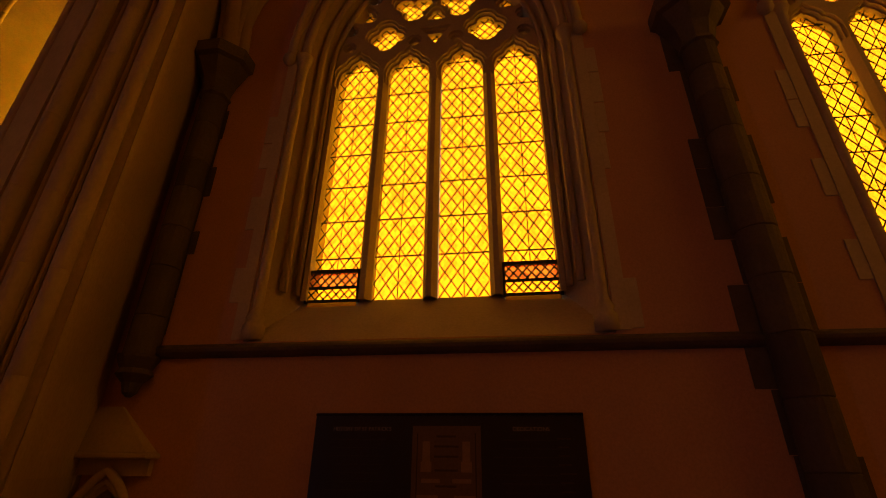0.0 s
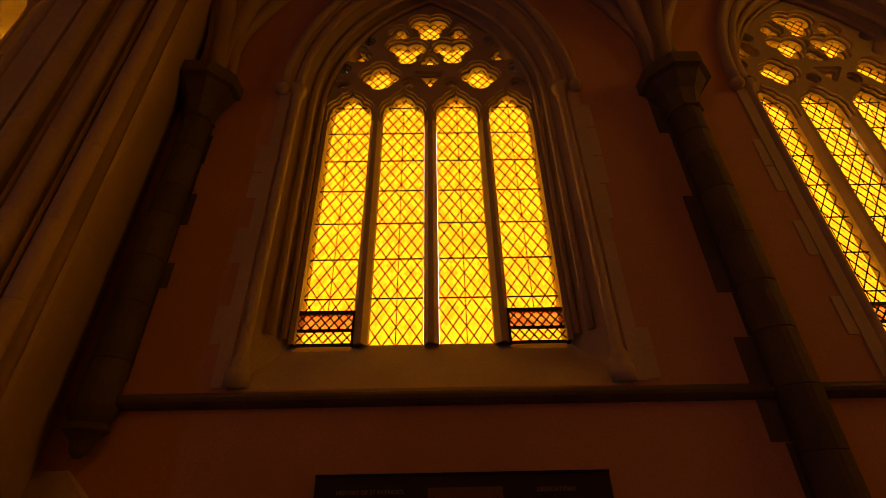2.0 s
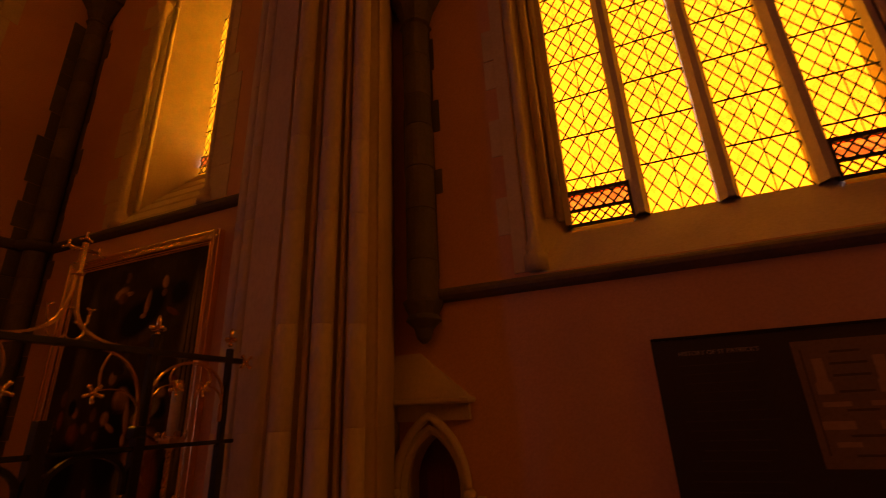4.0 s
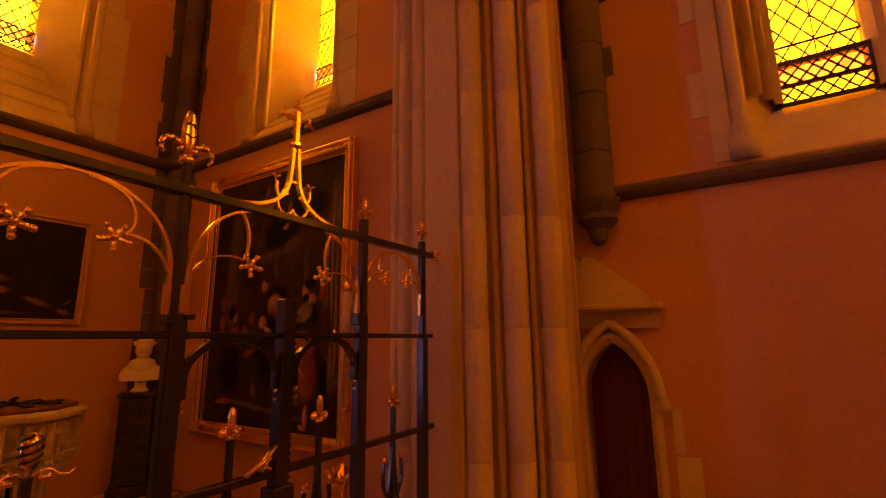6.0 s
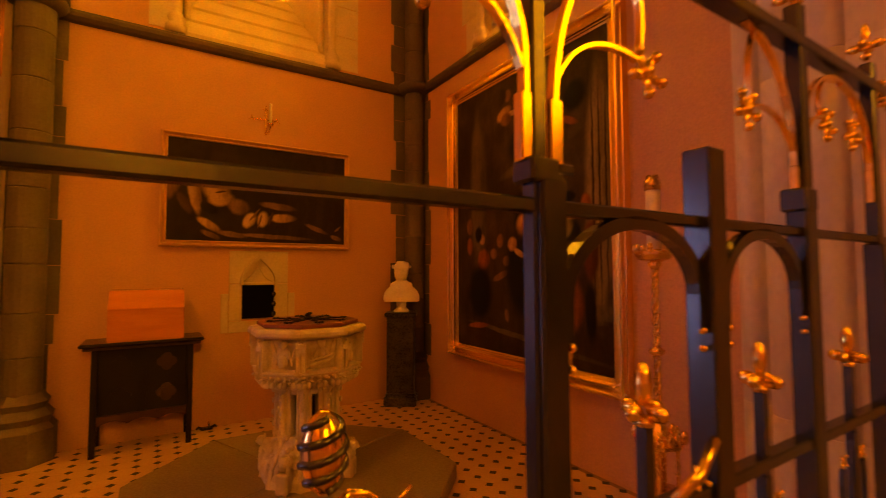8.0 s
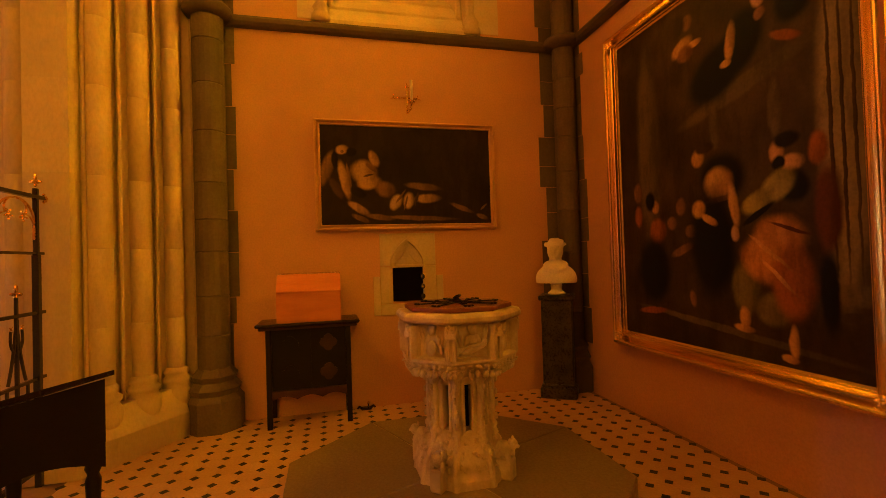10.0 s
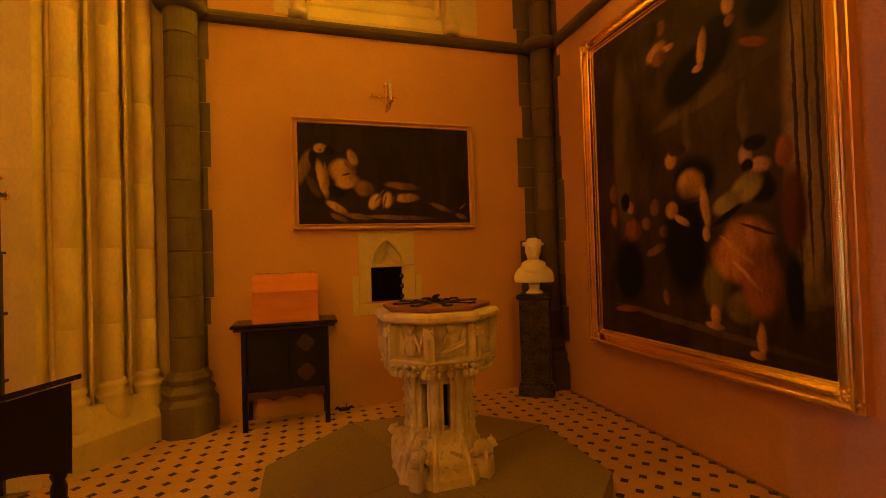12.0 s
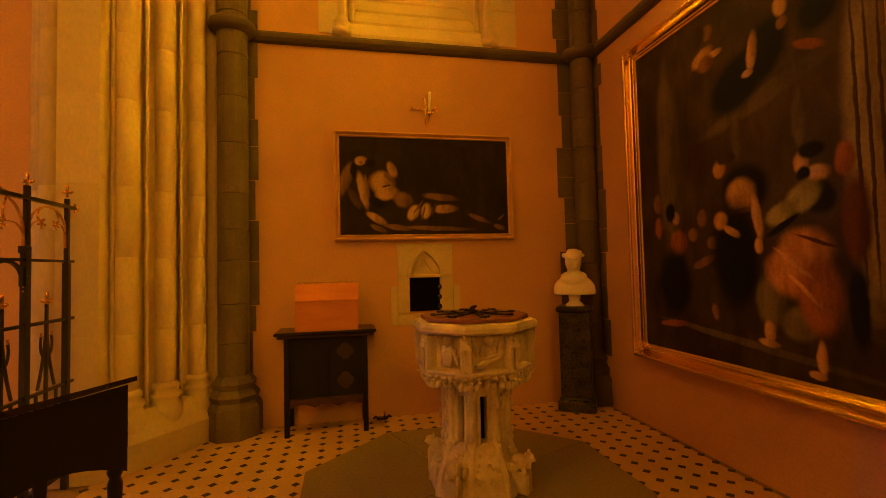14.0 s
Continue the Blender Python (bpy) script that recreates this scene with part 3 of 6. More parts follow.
    for h, r, d, low in ((1.33, 0.045, 0.02, SPRING), (1.22, 0.035, 0.17, 3.0), (1.15, 0.028, 0.28, 3.0), (1.46, 0.05, -0.03, SPRING)):
        bm = bmesh.new()
        along(bm, NORTH, arched(uc, h, low, SPRING, 16), roll(r, 0, d))
        part("arch_moulding", bm, STONE, root, smooth=True)
    bm = bmesh.new()
    along(bm, NORTH, arched(uc, 1.385, 2.55, SPRING, 16), [(0, 0.01), (0, -0.012), (0.10, -0.012), (0.10, 0.01)])
    part("surround", bm, STONE, root)
    rnd = random.Random(3)
    for s in (-1, 1):
        z = 2.56
        while z < 5.3:
            hgt = rnd.uniform(0.26, 0.4)
            w = rnd.choice((0.0, 0.0, 0.05, 0.09))
            if w:
                u0, u1 = sorted((uc + s * 1.485, uc + s * (1.485 + w)))
                part("jamb_stone", boxed(u0, u1, YN - 0.007, YN + 0.01, z, z + hgt - 0.01, bevel=0.003), STONE, root)
            z += hgt
    back = tagged(part("backdrop", boxed(uc - 2.0, uc + 2.0, YN + AISLE_T + 0.5, YN + AISLE_T + 0.52, 2.2, 8.2), SKYGLOW), kind="structure")
    return root


bm = bmesh.new()
bm.faces.new([bm.verts.new(p) for p in ((-DIA_A, 0, 0), (0, 0, -DIA_B), (DIA_A, 0, 0), (0, 0, DIA_B))])
QUARRY = bpy.data.meshes.new("quarry")
bm.to_mesh(QUARRY)
bm.free()
QUARRY.materials.append(AMBER)
big_window("window_1", W1, "four-light pointed stone window with amber leaded glass")
big_window("window_2", W2, "four-light pointed stone window with amber leaded glass beyond a wall shaft")


def lancet(name, side, op, glow, label):
    uc, h, hb, s, sb, sp, dg = op
    root = tagged(new(name), label, "window", kind="structure")
    bm = bmesh.new()
    reveal(bm, side, op, BAY_T)
    part("reveal", bm, STONE, root, "deeply splayed pale stone reveal")
    # sloping sill of stone courses
    n = 5
    for i in range(n):
        f0, f1 = i / n, (i + 1) / n
        w0 = h + (hb - h) * f0 - 0.004
        bm = bmesh.new()
        pts = []
        for f, lift in ((f0, 0.028), (f1 - 0.02, 0.012)):
            for e in (-1, 1):
                ww = h + (hb - h) * f - 0.004
                pts.append(side.at(uc + e * ww, s + (sb - s) * f + lift, dg * f - 0.01))
        lower = [p - Vector((0, 0, 0.05)) for p in pts]
        v = [bm.verts.new(p) for p in pts + lower]
        for q in ((0, 1, 3, 2), (4, 6, 7, 5), (0, 4, 5, 1), (2, 3, 7, 6), (0, 2, 6, 4), (1, 5, 7, 3)):
            bm.faces.new([v[k] for k in q])
        part("sill_course", bm, STONE, root)
    z1 = sp + 0.6
    a = 2 * hb / 14
    b = 0.083
    bm = bmesh.new()
    for cu, cz, ring, whole in quarries(side, uc, -hb, hb, sb + 0.26, sb + 0.26 + b * 33, dg, a, b):
        pane_mesh(bm, side, uc, ring, dg)
    part("leaded_glass", bm, PALEAMBER, root, "amber diamond panes of a leaded light")
    bm = bmesh.new()
    lattice(bm, side, uc, -hb, hb, sb + 0.26, sb + 0.26 + b * 33, dg - 0.004, a, b)
    rods(bm, side, uc, -hb, hb, [sb + 0.26 + 0.4 * i for i in range(1, 7)], dg - 0.014)
    part("lead_cames", bm, LEAD, root)
    bm = bmesh.new()
    for cu, cz, ring, whole in quarries(side, uc, -hb, hb, sb + 0.1, sb + 0.26, dg - 0.02, a, 0.04):
        pane_mesh(bm, side, uc, ring, dg - 0.02)
    part("red_pane", bm, REDGLASS, root)
    bm = bmesh.new()
    pane_mesh(bm, side, uc, [(-hb - 0.03, sb - 0.14), (hb + 0.03, sb - 0.14), (hb + 0.03, sb + 0.1), (-hb - 0.03, sb + 0.1)], dg - 0.02)
    part("amber_pane", bm, PALEAMBER, root)
    bm = bmesh.new()
    lattice(bm, side, uc, -hb, hb, sb, sb + 0.26, dg - 0.03, 0.045, 0.052, 0.012)
    rods(bm, side, uc, -hb, hb, [sb + 0.01, sb + 0.1, sb + 0.25], dg - 0.03)
    part("wire_guard", bm, LEAD, root)
    for e in (-1, 1):
        prof = [(0.10, s + 0.0), (0.10, s + 0.07), (0.07, s + 0.1), (0.09, s + 0.14), (0.06, s + 0.19), (0.05, s + 0.22), (0.05, sp - 0.2), (0.1, sp - 0.05), (0.1, sp)]
        p = side.at(uc + e * (h - 0.02), 0, 0.03)
        part("nook_shaft", turned(prof, p.x, p.y, 14), STONE, root, smooth=True)
        prof = [(0.04, s + 0.22), (0.032, s + 0.25), (0.032, sp)]
        p = side.at(uc + e * (h - 0.12), 0, 0.14)
        part("jamb_roll", turned(prof, p.x, p.y, 10), STONE, root, smooth=True)
        rnd = random.Random(5 if e > 0 else 8)
        z = s + 0.02
        while z < 7.0:
            hgt = rnd.uniform(0.3, 0.45)
            w = rnd.choice((0.12, 0.2, 0.28))
            u0, u1 = sorted((uc + e * (h + 0.002), uc + e * (h + w)))
            o = [side.at(u, zz, d) for u in (u0, u1) for zz in (z, z + hgt - 0.008) for d in (-0.006, 0.01)]
            lo = [min(p[k] for p in o) for k in range(3)]
            hi = [max(p[k] for p in o) for k in range(3)]
            part("jamb_stone", boxed(lo[0], hi[0], lo[1], hi[1], lo[2], hi[2]), STONE, root)
            z += hgt
    for hh, r, d in ((h, 0.05, 0.0), (h - 0.12, 0.032, 0.14)):
        bm = bmesh.new()
        along(bm, side, arched(uc, hh, sp, sp, 10), roll(r, 0, d))
        part("arch_moulding", bm, STONE, root, smooth=True)
    o = [side.at(u, z, d) for u in (uc - 1.3, uc + 1.3) for z in (4.0, 8.6) for d in (BAY_T + 0.5, BAY_T + 0.52)]
    lo = [min(p[k] for p in o) for k in range(3)]
    hi = [max(p[k] for p in o) for k in range(3)]
    tagged(part("backdrop", boxed(lo[0], hi[0], lo[1], hi[1], lo[2], hi[2]), glow), kind="structure")


lancet("window_3", NORTH, NBAY, SKYNORTH, "single pointed window with amber glass in a deep stone splay")
lancet("window_4", WEST, WBAY, SKYWEST, "single pointed window with amber glass above a stepped stone sill")


# ---- string courses, shafts, piers ----
def string_course(name, side, u0, u1, z0, z1):
    bm = bmesh.new()
    h = z1 - z0
    prof = [(0.0, z0 - 0.015), (-0.04, z0), (-0.065, z0 + h * 0.3), (-0.072, z0 + h * 0.6), (-0.06, z0 + h * 0.85), (0.0, z1 + 0.015)]
    a = [bm.verts.new(side.at(u0, z, d)) for d, z in prof]
    b = [bm.verts.new(side.at(u1, z, d)) for d, z in prof]
    for i in range(len(prof)):
        k = (i + 1) % len(prof)
        bm.faces.new((a[i], a[k], b[k], b[i]))
    bm.faces.new(a)
    bm.faces.new(b[::-1])
    tagged(part(name, bm, BLUESTONE), "dark moulded stone string course on the wall", "string course", kind="structure")


string_course("trim_aisle", NORTH, -2.26, 9.0, 2.425, 2.505)
string_course("trim_bay_north", NORTH, XW + 0.1, -3.3, 3.69, 3.79)
string_course("trim_bay_west", WEST, -0.2, YN - 0.12, 3.69, 3.79)


def wall_shaft(name, x, y, r, z0, z1, label, foot=None, cap=True, seed=0, quoins=()):
    rnd = random.Random(seed)
    root = thing(name, label, "shaft", (x, y, 0), group="wall shafts")
    z = z0
    while z < z1 - 0.05:
        h = min(rnd.uniform(0.28, 0.46), z1 - z)
        rr = r * rnd.uniform(0.985, 1.015)
        part("drum", turned([(rr - 0.008, z), (rr, z + 0.008), (rr, z + h - 0.008), (rr - 0.008, z + h)], 0, 0, 20), BLUESTONE, root, smooth=False)
        z += h
    if cap:
        part("capital", turned([(r, z1 - 0.02), (r + 0.03, z1), (r + 0.01, z1 + 0.05), (r + 0.05, z1 + 0.2), (r + 0.15, z1 + 0.36), (r + 0.2, z1 + 0.38), (r + 0.2, z1 + 0.52), (r + 0.14, z1 + 0.57)], 0, 0, 8, radians(22.5)), BLUESTONE, root, "dark moulded octagonal stone capital")
    if foot == "corbel":
        part("corbel", turned([(0.02, z0 - 0.3), (0.05, z0 - 0.27), (0.07, z0 - 0.2), (0.13, z0 - 0.14), (0.11, z0 - 0.1), (r + 0.03, z0 - 0.02), (r + 0.03, z0)], 0, 0, 12), BLUESTONE, root, "tapering dark stone corbel")
    if foot == "base":
        part("base", turned([(r + 0.11, 0.0), (r + 0.11, 0.26), (r + 0.07, 0.31), (r + 0.09, 0.36), (r + 0.04, 0.42), (r + 0.06, 0.47), (r + 0.01, 0.53), (r - 0.01, 0.55)], 0, 0, 8, radians(22.5)), BLUESTONE, root, "dark moulded stone base")
    for side, u, widths, lo, hi in quoins:
        z = lo
        while z < hi:
            h = rnd.uniform(0.22, 0.42)
            wl, wr = rnd.choice(widths), rnd.choice(widths)
            o = [side.at(uu, zz, d) - Vector((x, y, 0)) for uu in (u - wl, u + wr) for zz in (z, z + h - 0.006) for d in (-0.006, 0.02)]
            a = [min(p[k] for p in o) for k in range(3)]
            b = [max(p[k] for p in o) for k in range(3)]
            part("quoin_stone", boxed(a[0], b[0], a[1], b[1], a[2], b[2]), BLUESTONE, root)
            z += h
    return root


wall_shaft("wall_shaft", -2.26, YN - 0.07, 0.12, 2.42, 5.0, "dark stone wall shaft ending in a corbel above a small door", "corbel", seed=1, quoins=[(NORTH, -2.26, (0.11, 0.12, 0.14, 0.17), 2.6, 5.4)])
wall_shaft("wall_shaft", SHAFT0 + BAY, YN - 0.09, 0.135, 0.5, 5.0, "dark stone wall shaft with a moulded capital between two windows", "base", seed=2, quoins=[(NORTH, SHAFT0 + BAY, (0.12, 0.13, 0.15, 0.24), 0.5, 5.4)])
wall_shaft("wall_shaft", -7.33, -0.25, 0.135, 0.5, 7.2, "dark round stone shaft of stacked drums beside the pale pier", "base", seed=3, quoins=[(WEST, -0.25, (0.14, 0.17, 0.2), 0.5, 7.0)])
wall_shaft("wall_shaft", XW + 0.11, YN - 0.11, 0.12, 0.5, 7.2, "dark round stone shaft in the corner behind the bust", "base", seed=4, quoins=[(WEST, YN - 0.21, (0.1, 0.13, 0.17), 0.5, 7.0), (NORTH, XW + 0.2, (0.06, 0.08, 0.12), 0.5, 7.0)])
for x, y in ((-7.33, -0.25), (XW + 0.11, YN - 0.11)):
    tagged(part("shaft_ring", turned([(0.13, 3.67), (0.19, 3.70), (0.215, 3.74), (0.2, 3.78), (0.13, 3.81)], x, y, 20), BLUESTONE, smooth=True), "dark moulded stone ring around the shaft", "shaft ring", kind="structure")


def pier(name, place, rz, nose, rolls, edge, label, top=TOP):
    """A pier of stone courses in plan: a flat nose (half width, depth), shafts (across, depth, radius) on each splay with thin fillets between, an outer edge."""
    root = thing(name, label, "pier", place, rz)
    chain = [(nose[0], nose[1]), (nose[0] + 0.012, nose[1] + 0.05)]
    beads, prev = [], (nose[0], nose[1] + 0.02)
    for x, y, r in rolls:
        t = Vector((x - prev[0], y - prev[1])).normalized()
        back = Vector((-t.y, t.x))
        if back.y < 0:
            back = -back
        mid = Vector(((prev[0] + x) / 2, (prev[1] + y) / 2))
        chain.append(tuple(mid + back * 0.06))
        chain.append((x + back.x * 0.03, y + back.y * 0.03))
        beads.append((prev[0] + (x - prev[0]) * 0.55 + back.x * 0.03, prev[1] + (y - prev[1]) * 0.55 + back.y * 0.03, 0.018))
        prev = (x, y)
    chain += [((prev[0] + edge[0]) / 2 - 0.02, (prev[1] + edge[1]) / 2 + 0.03), (edge[0] - 0.02, edge[1] + 0.01), edge, (edge[0] - 0.01, edge[1] + 0.05), (edge[0] - 0.3, 0.0)]
    outline = [(-x, y) for x, y in reversed(chain)] + chain
    rnd = random.Random(len(name))
    levels = [0.40]
    while levels[-1] < top - 0.8:
        levels.append(levels[-1] + rnd.uniform(0.52, 0.70))
    levels.append(top)
    for a, b in zip(levels, levels[1:]):
        bm = bmesh.new()
        prism(bm, outline, a + 0.0004, b - 0.0004)
        part("core_course", bm, PIER, root)
    lx, ly, lr = rolls[-1]
    foot = [(nose[0] + 0.07, nose[1] - 0.11), (rolls[0][0] + 0.13, rolls[0][1] - 0.10), (lx + 0.12, ly - 0.10), (edge[0] + 0.07, edge[1] - 0.05), (edge[0] - 0.2, 0.0)]
    waist = [(nose[0] + 0.01, nose[1] - 0.01), (rolls[0][0] + 0.045, rolls[0][1] - 0.035), (lx + 0.045, ly - 0.035), (edge[0] + 0.01, edge[1] - 0.01), (edge[0] - 0.28, 0.0)]
    rings = []
    for half, z in ((foot, 0.0), (foot, 0.2), (waist, 0.405)):
        rings.append([(-x, y, z) for x, y in reversed(half)] + [(x, y, z) for x, y in half])
    bm = bmesh.new()
    rows = [[bm.verts.new(q) for q in ring] for ring in rings]
    for a, b in zip(rows, rows[1:]):
        for k in range(len(a)):
            m = (k + 1) % len(a)
            bm.faces.new((a[k], a[m], b[m], b[k]))
    bm.faces.new(rows[-1])
    part("plinth", bm, PIER, root, "sloping pale stone plinth")
    for x, y, r in rolls + [(-x, y, r) for x, y, r in rolls]:
        bm = bmesh.new()
        lathe(bm, [(r + 0.05, 0.18), (r + 0.05, 0.38), (r + 0.022, 0.43), (r + 0.042, 0.455), (r + 0.04, 0.48), (r + 0.008, 0.505), (r + 0.028, 0.53), (r + 0.024, 0.55), (r, 0.575)], x, y, 20)
        part("shaft_base", bm, PIER, root, "moulded stone base of a shaft", smooth=True)
        for a, b in zip([0.575] + levels[1:], levels[1:]):
            bm = bmesh.new()
            lathe(bm, [(r - 0.0012, a + 0.0004), (r, a + 0.003), (r, b - 0.003), (r - 0.0012, b - 0.0004)], x, y, 20)
            part("drum", bm, PIER, root, smooth=True)
    for x, y, r in beads + [(-x, y, r) for x, y, r in beads]:
        bm = bmesh.new()
        lathe(bm, [(r, 0.4), (r, top)], x, y, 8)
        part("fillet", bm, PIER, root)
    return root


pier("wall_pier", (-2.79, YN, 0), 0, (0.10, -1.13), [(0.155, -1.075, 0.060), (0.32, -0.975, 0.060), (0.465, -0.86, 0.058)], (0.555, -0.77), "tall pale stone pier of clustered shafts against the wall")
pier("nave_pier", (XW, -1.15, 0), 90, (0.14, -0.83), [(0.254, -0.66, 0.080), (0.435, -0.41, 0.078), (0.605, -0.17, 0.074)], (0.745, -0.07), "pale stone half pier of clustered shafts with moulded bases")
# the arch over the gate, from the wall pier across the aisle
for off, r in ((0.0, 0.14), (0.24, 0.09), (-0.24, 0.09)):
    bm = bmesh.new()
    tube(bm, [(-2.84 + off, 1.1 + 2.3 * s, 7.6 + 1.9 * pointed(s)) for s in (-1 + 2 * k / 30 for k in range(31))], r, 10)
    tagged(part("vault_rib", bm, PIER, smooth=True), "moulded stone arch high over the gate", "vault rib", kind="structure")

# ---- the small door in the aisle wall ----
def aisle_door():
    root = tagged(new("door_1"), "narrow pointed dark red wooden door in a pale stone surround", "door", kind="structure")
    root.location.x = DOOR_SHIFT
    uc, h, hb, s, sb, sp, dg = DOOR
    bm = bmesh.new()
    reveal(bm, NORTH, DOOR, AISLE_T)
    part("reveal", bm, STONE, root)
    for k in range(6):
        u0 = uc - hb + 0.002 + k * 0.0615
        u1 = u0 + 0.060
        mid = abs((u0 + u1) / 2 - uc) / h
        part("plank", boxed(u0, u1, YN + dg, YN + dg + 0.04, 0.0, sp + h * 1.73 * pointed(mid * 0.55) + 0.02, bevel=0.003), DOORWOOD, root)
    part("plank_backing", boxed(uc - h, uc + h, YN + dg + 0.041, YN + AISLE_T - 0.01, 0, 1.53), DOORWOOD, root)
    # plain stone facing, hood mould and weathered cap
    bm = bmesh.new()
    along(bm, NORTH, arched(uc, h + 0.002, 0.0, sp, 12), [(0, 0.01), (0.0, -0.03), (0.03, -0.06), (0.06, -0.06), (0.06, 0.01)])
    part("door_surround", bm, STONE, root)
    bm = bmesh.new()
    along(bm, NORTH, arched(uc, 0.255, sp, sp, 12), roll(0.03, 0, -0.07))
    part("hood_mould", bm, STONE, root, smooth=True)
    for e in (-1, 1):
        bm = bmesh.new()
        ball(bm, NORTH.at(uc + e * 0.263, sp - 0.03, -0.075), 0.045, 1, 0.9, 0.9)
        part("label_stop", bm, STONE, root, smooth=True)
    rnd = random.Random(11)
    z = 0.0
    while z < 1.1:
        hh = rnd.uniform(0.26, 0.36)
        w = rnd.choice((0.05, 0.12))
        part("jamb_stone", boxed(uc + h + 0.11, uc + h + 0.113 + w, YN - 0.012, YN + 0.01, z, min(1.15, z + hh) - 0.006, bevel=0.003), STONE, root)
        z += hh
    part("facing", boxed(-2.75, -2.42, YN - 0.05, YN + 0.01, 0, 1.70, bevel=0.006), STONE, root)
    part("ledge", boxed(-2.78, -1.84, YN - 0.14, YN + 0.005, 1.705, 1.745, bevel=0.012), STONE, root, "moulded stone ledge over the door")
    part("frieze", boxed(-2.415, -1.88, YN - 0.045, YN + 0.004, 1.60, 1.703), STONE, root)
    bm = bmesh.new()
    lo = [bm.verts.new(p) for p in ((-2.76, YN - 0.12, 1.747), (-1.87, YN - 0.12, 1.747), (-1.87, YN + 0.004, 1.747), (-2.76, YN + 0.004, 1.747))]
    hi = [bm.verts.new(p) for p in ((-2.62, YN - 0.02, 2.06), (-2.24, YN - 0.02, 2.06), (-2.24, YN + 0.004, 2.06), (-2.62, YN + 0.004, 2.06))]
    for i in range(4):
        bm.faces.new((lo[i], lo[(i + 1) % 4], hi[(i + 1) % 4], hi[i]))
    bm.faces.new(hi)
    bm.faces.new(lo[::-1])
    part("weathering", bm, STONE, root, "sloping stone cap over the door")


aisle_door()


# ---- the information board ----
def lettering(parent, words, size, place, material=None):
    c = bpy.data.curves.new("lettering", "FONT")
    c.body, c.size, c.extrude, c.align_x, c.align_y = words, size, 0.001, "CENTER", "CENTER"
    c.materials.append(material or LETTER)
    ob = new("lettering", c)
    ob.parent = parent
    ob.matrix_basis = pose(*place, 90, 0, 0)
    return ob


def board():
    x0, x1, z0, z1 = -0.79, 1.0, 0.85, 2.0
    root = thing("information_board", "wide dark display board with a printed plan and text", "board", ((x0 + x1) / 2, YN, 0))
    w = (x1 - x0) / 2
    part("panel", boxed(-w, w, -0.04, 0.0, z0, z1, bevel=0.004), BOARD, root)
    for a, b, c, d in ((-w, w, z1 - 0.012, z1 + 0.006), (-w, w, z0 - 0.006, z0 + 0.012)):
        part("frame_rail", boxed(a, b, -0.046, -0.0405, c, d), EBONY, root)
    cx = 0.012
    part("plan_print", boxed(cx - 0.225, cx + 0.225, -0.0435, -0.0405, 1.30, 1.925), PRINT, root, "brown printed floor plan on a paler sheet")
    rnd = random.Random(21)
    for e in (-1, 1):
        for zc, hh, off, ww in ((1.77, 0.06, 0.13, 0.025), (1.68, 0.03, 0.13, 0.035), (1.60, 0.012, 0.10, 0.06), (1.50, 0.02, 0.12, 0.07), (1.41, 0.012, 0.1, 0.05)):
            part("plan_shape", boxed(cx + e * off - ww, cx + e * off + ww, -0.0455, -0.0438, zc - hh, zc + hh), PRINTTAN, root)
        part("plan_line", boxed(cx + e * 0.19 - 0.004, cx + e * 0.19 + 0.004, -0.0455, -0.0438, 1.36, 1.88), PRINTBROWN, root)
    for z in (1.86, 1.80, 1.74, 1.66, 1.57, 1.45, 1.36):
        ww = rnd.uniform(0.06, 0.09)
        part("plan_line", boxed(cx - ww, cx + ww, -0.0455, -0.0438, z - 0.006, z + 0.006), PRINTBROWN, root)
    lettering(root, "HISTORY OF ST PATRICK'S", 0.034, (-0.56, -0.043, 1.905))
    lettering(root, "DEDICATIONS", 0.036, (0.56, -0.043, 1.905))
    for c, n in ((-0.56, 16), (0.56, 16)):
        for k in range(n):
            z = 1.84 - k * 0.05
            ww = rnd.uniform(0.16, 0.26)
            part("text_bar", boxed(c - ww, c + ww * rnd.uniform(0.6, 1), -0.0425, -0.0405, z - 0.003, z + 0.003), TEXTDIM, root)
        if c > 0:
            for k in range(10):
                z = 1.85 - k * 0.05
                part("text_bar", boxed(c + 0.16, c + 0.16 + rnd.uniform(0.06, 0.1), -0.0432, -0.0405, z - 0.004, z + 0.004), PRINTBROWN, root)


board()


# ---- the gates of the baptistery ----
def leaf(bm, y, z, r, x=0.0, lobes=4, turn=45):
    """A gilt leaf knob: lobes with a boss in the middle."""
    for k in range(lobes):
        a = radians(turn + 360 * k / lobes)
        ball(bm, (x, y + r * 0.5 * math.cos(a), z + r * 0.5 * math.sin(a)), r * 0.36, 0.45, 1.35, 0.62, 8, 6, Matrix.Rotation(a, 4, "X"))
        ball(bm, (x + r * 0.1, y + r * 0.98 * math.cos(a), z + r * 0.92 * math.sin(a)), r * 0.25, 1, 1, 1, 8, 6)
    ball(bm, (x, y, z), r * 0.33, 1.2, 1, 1, 8, 6)


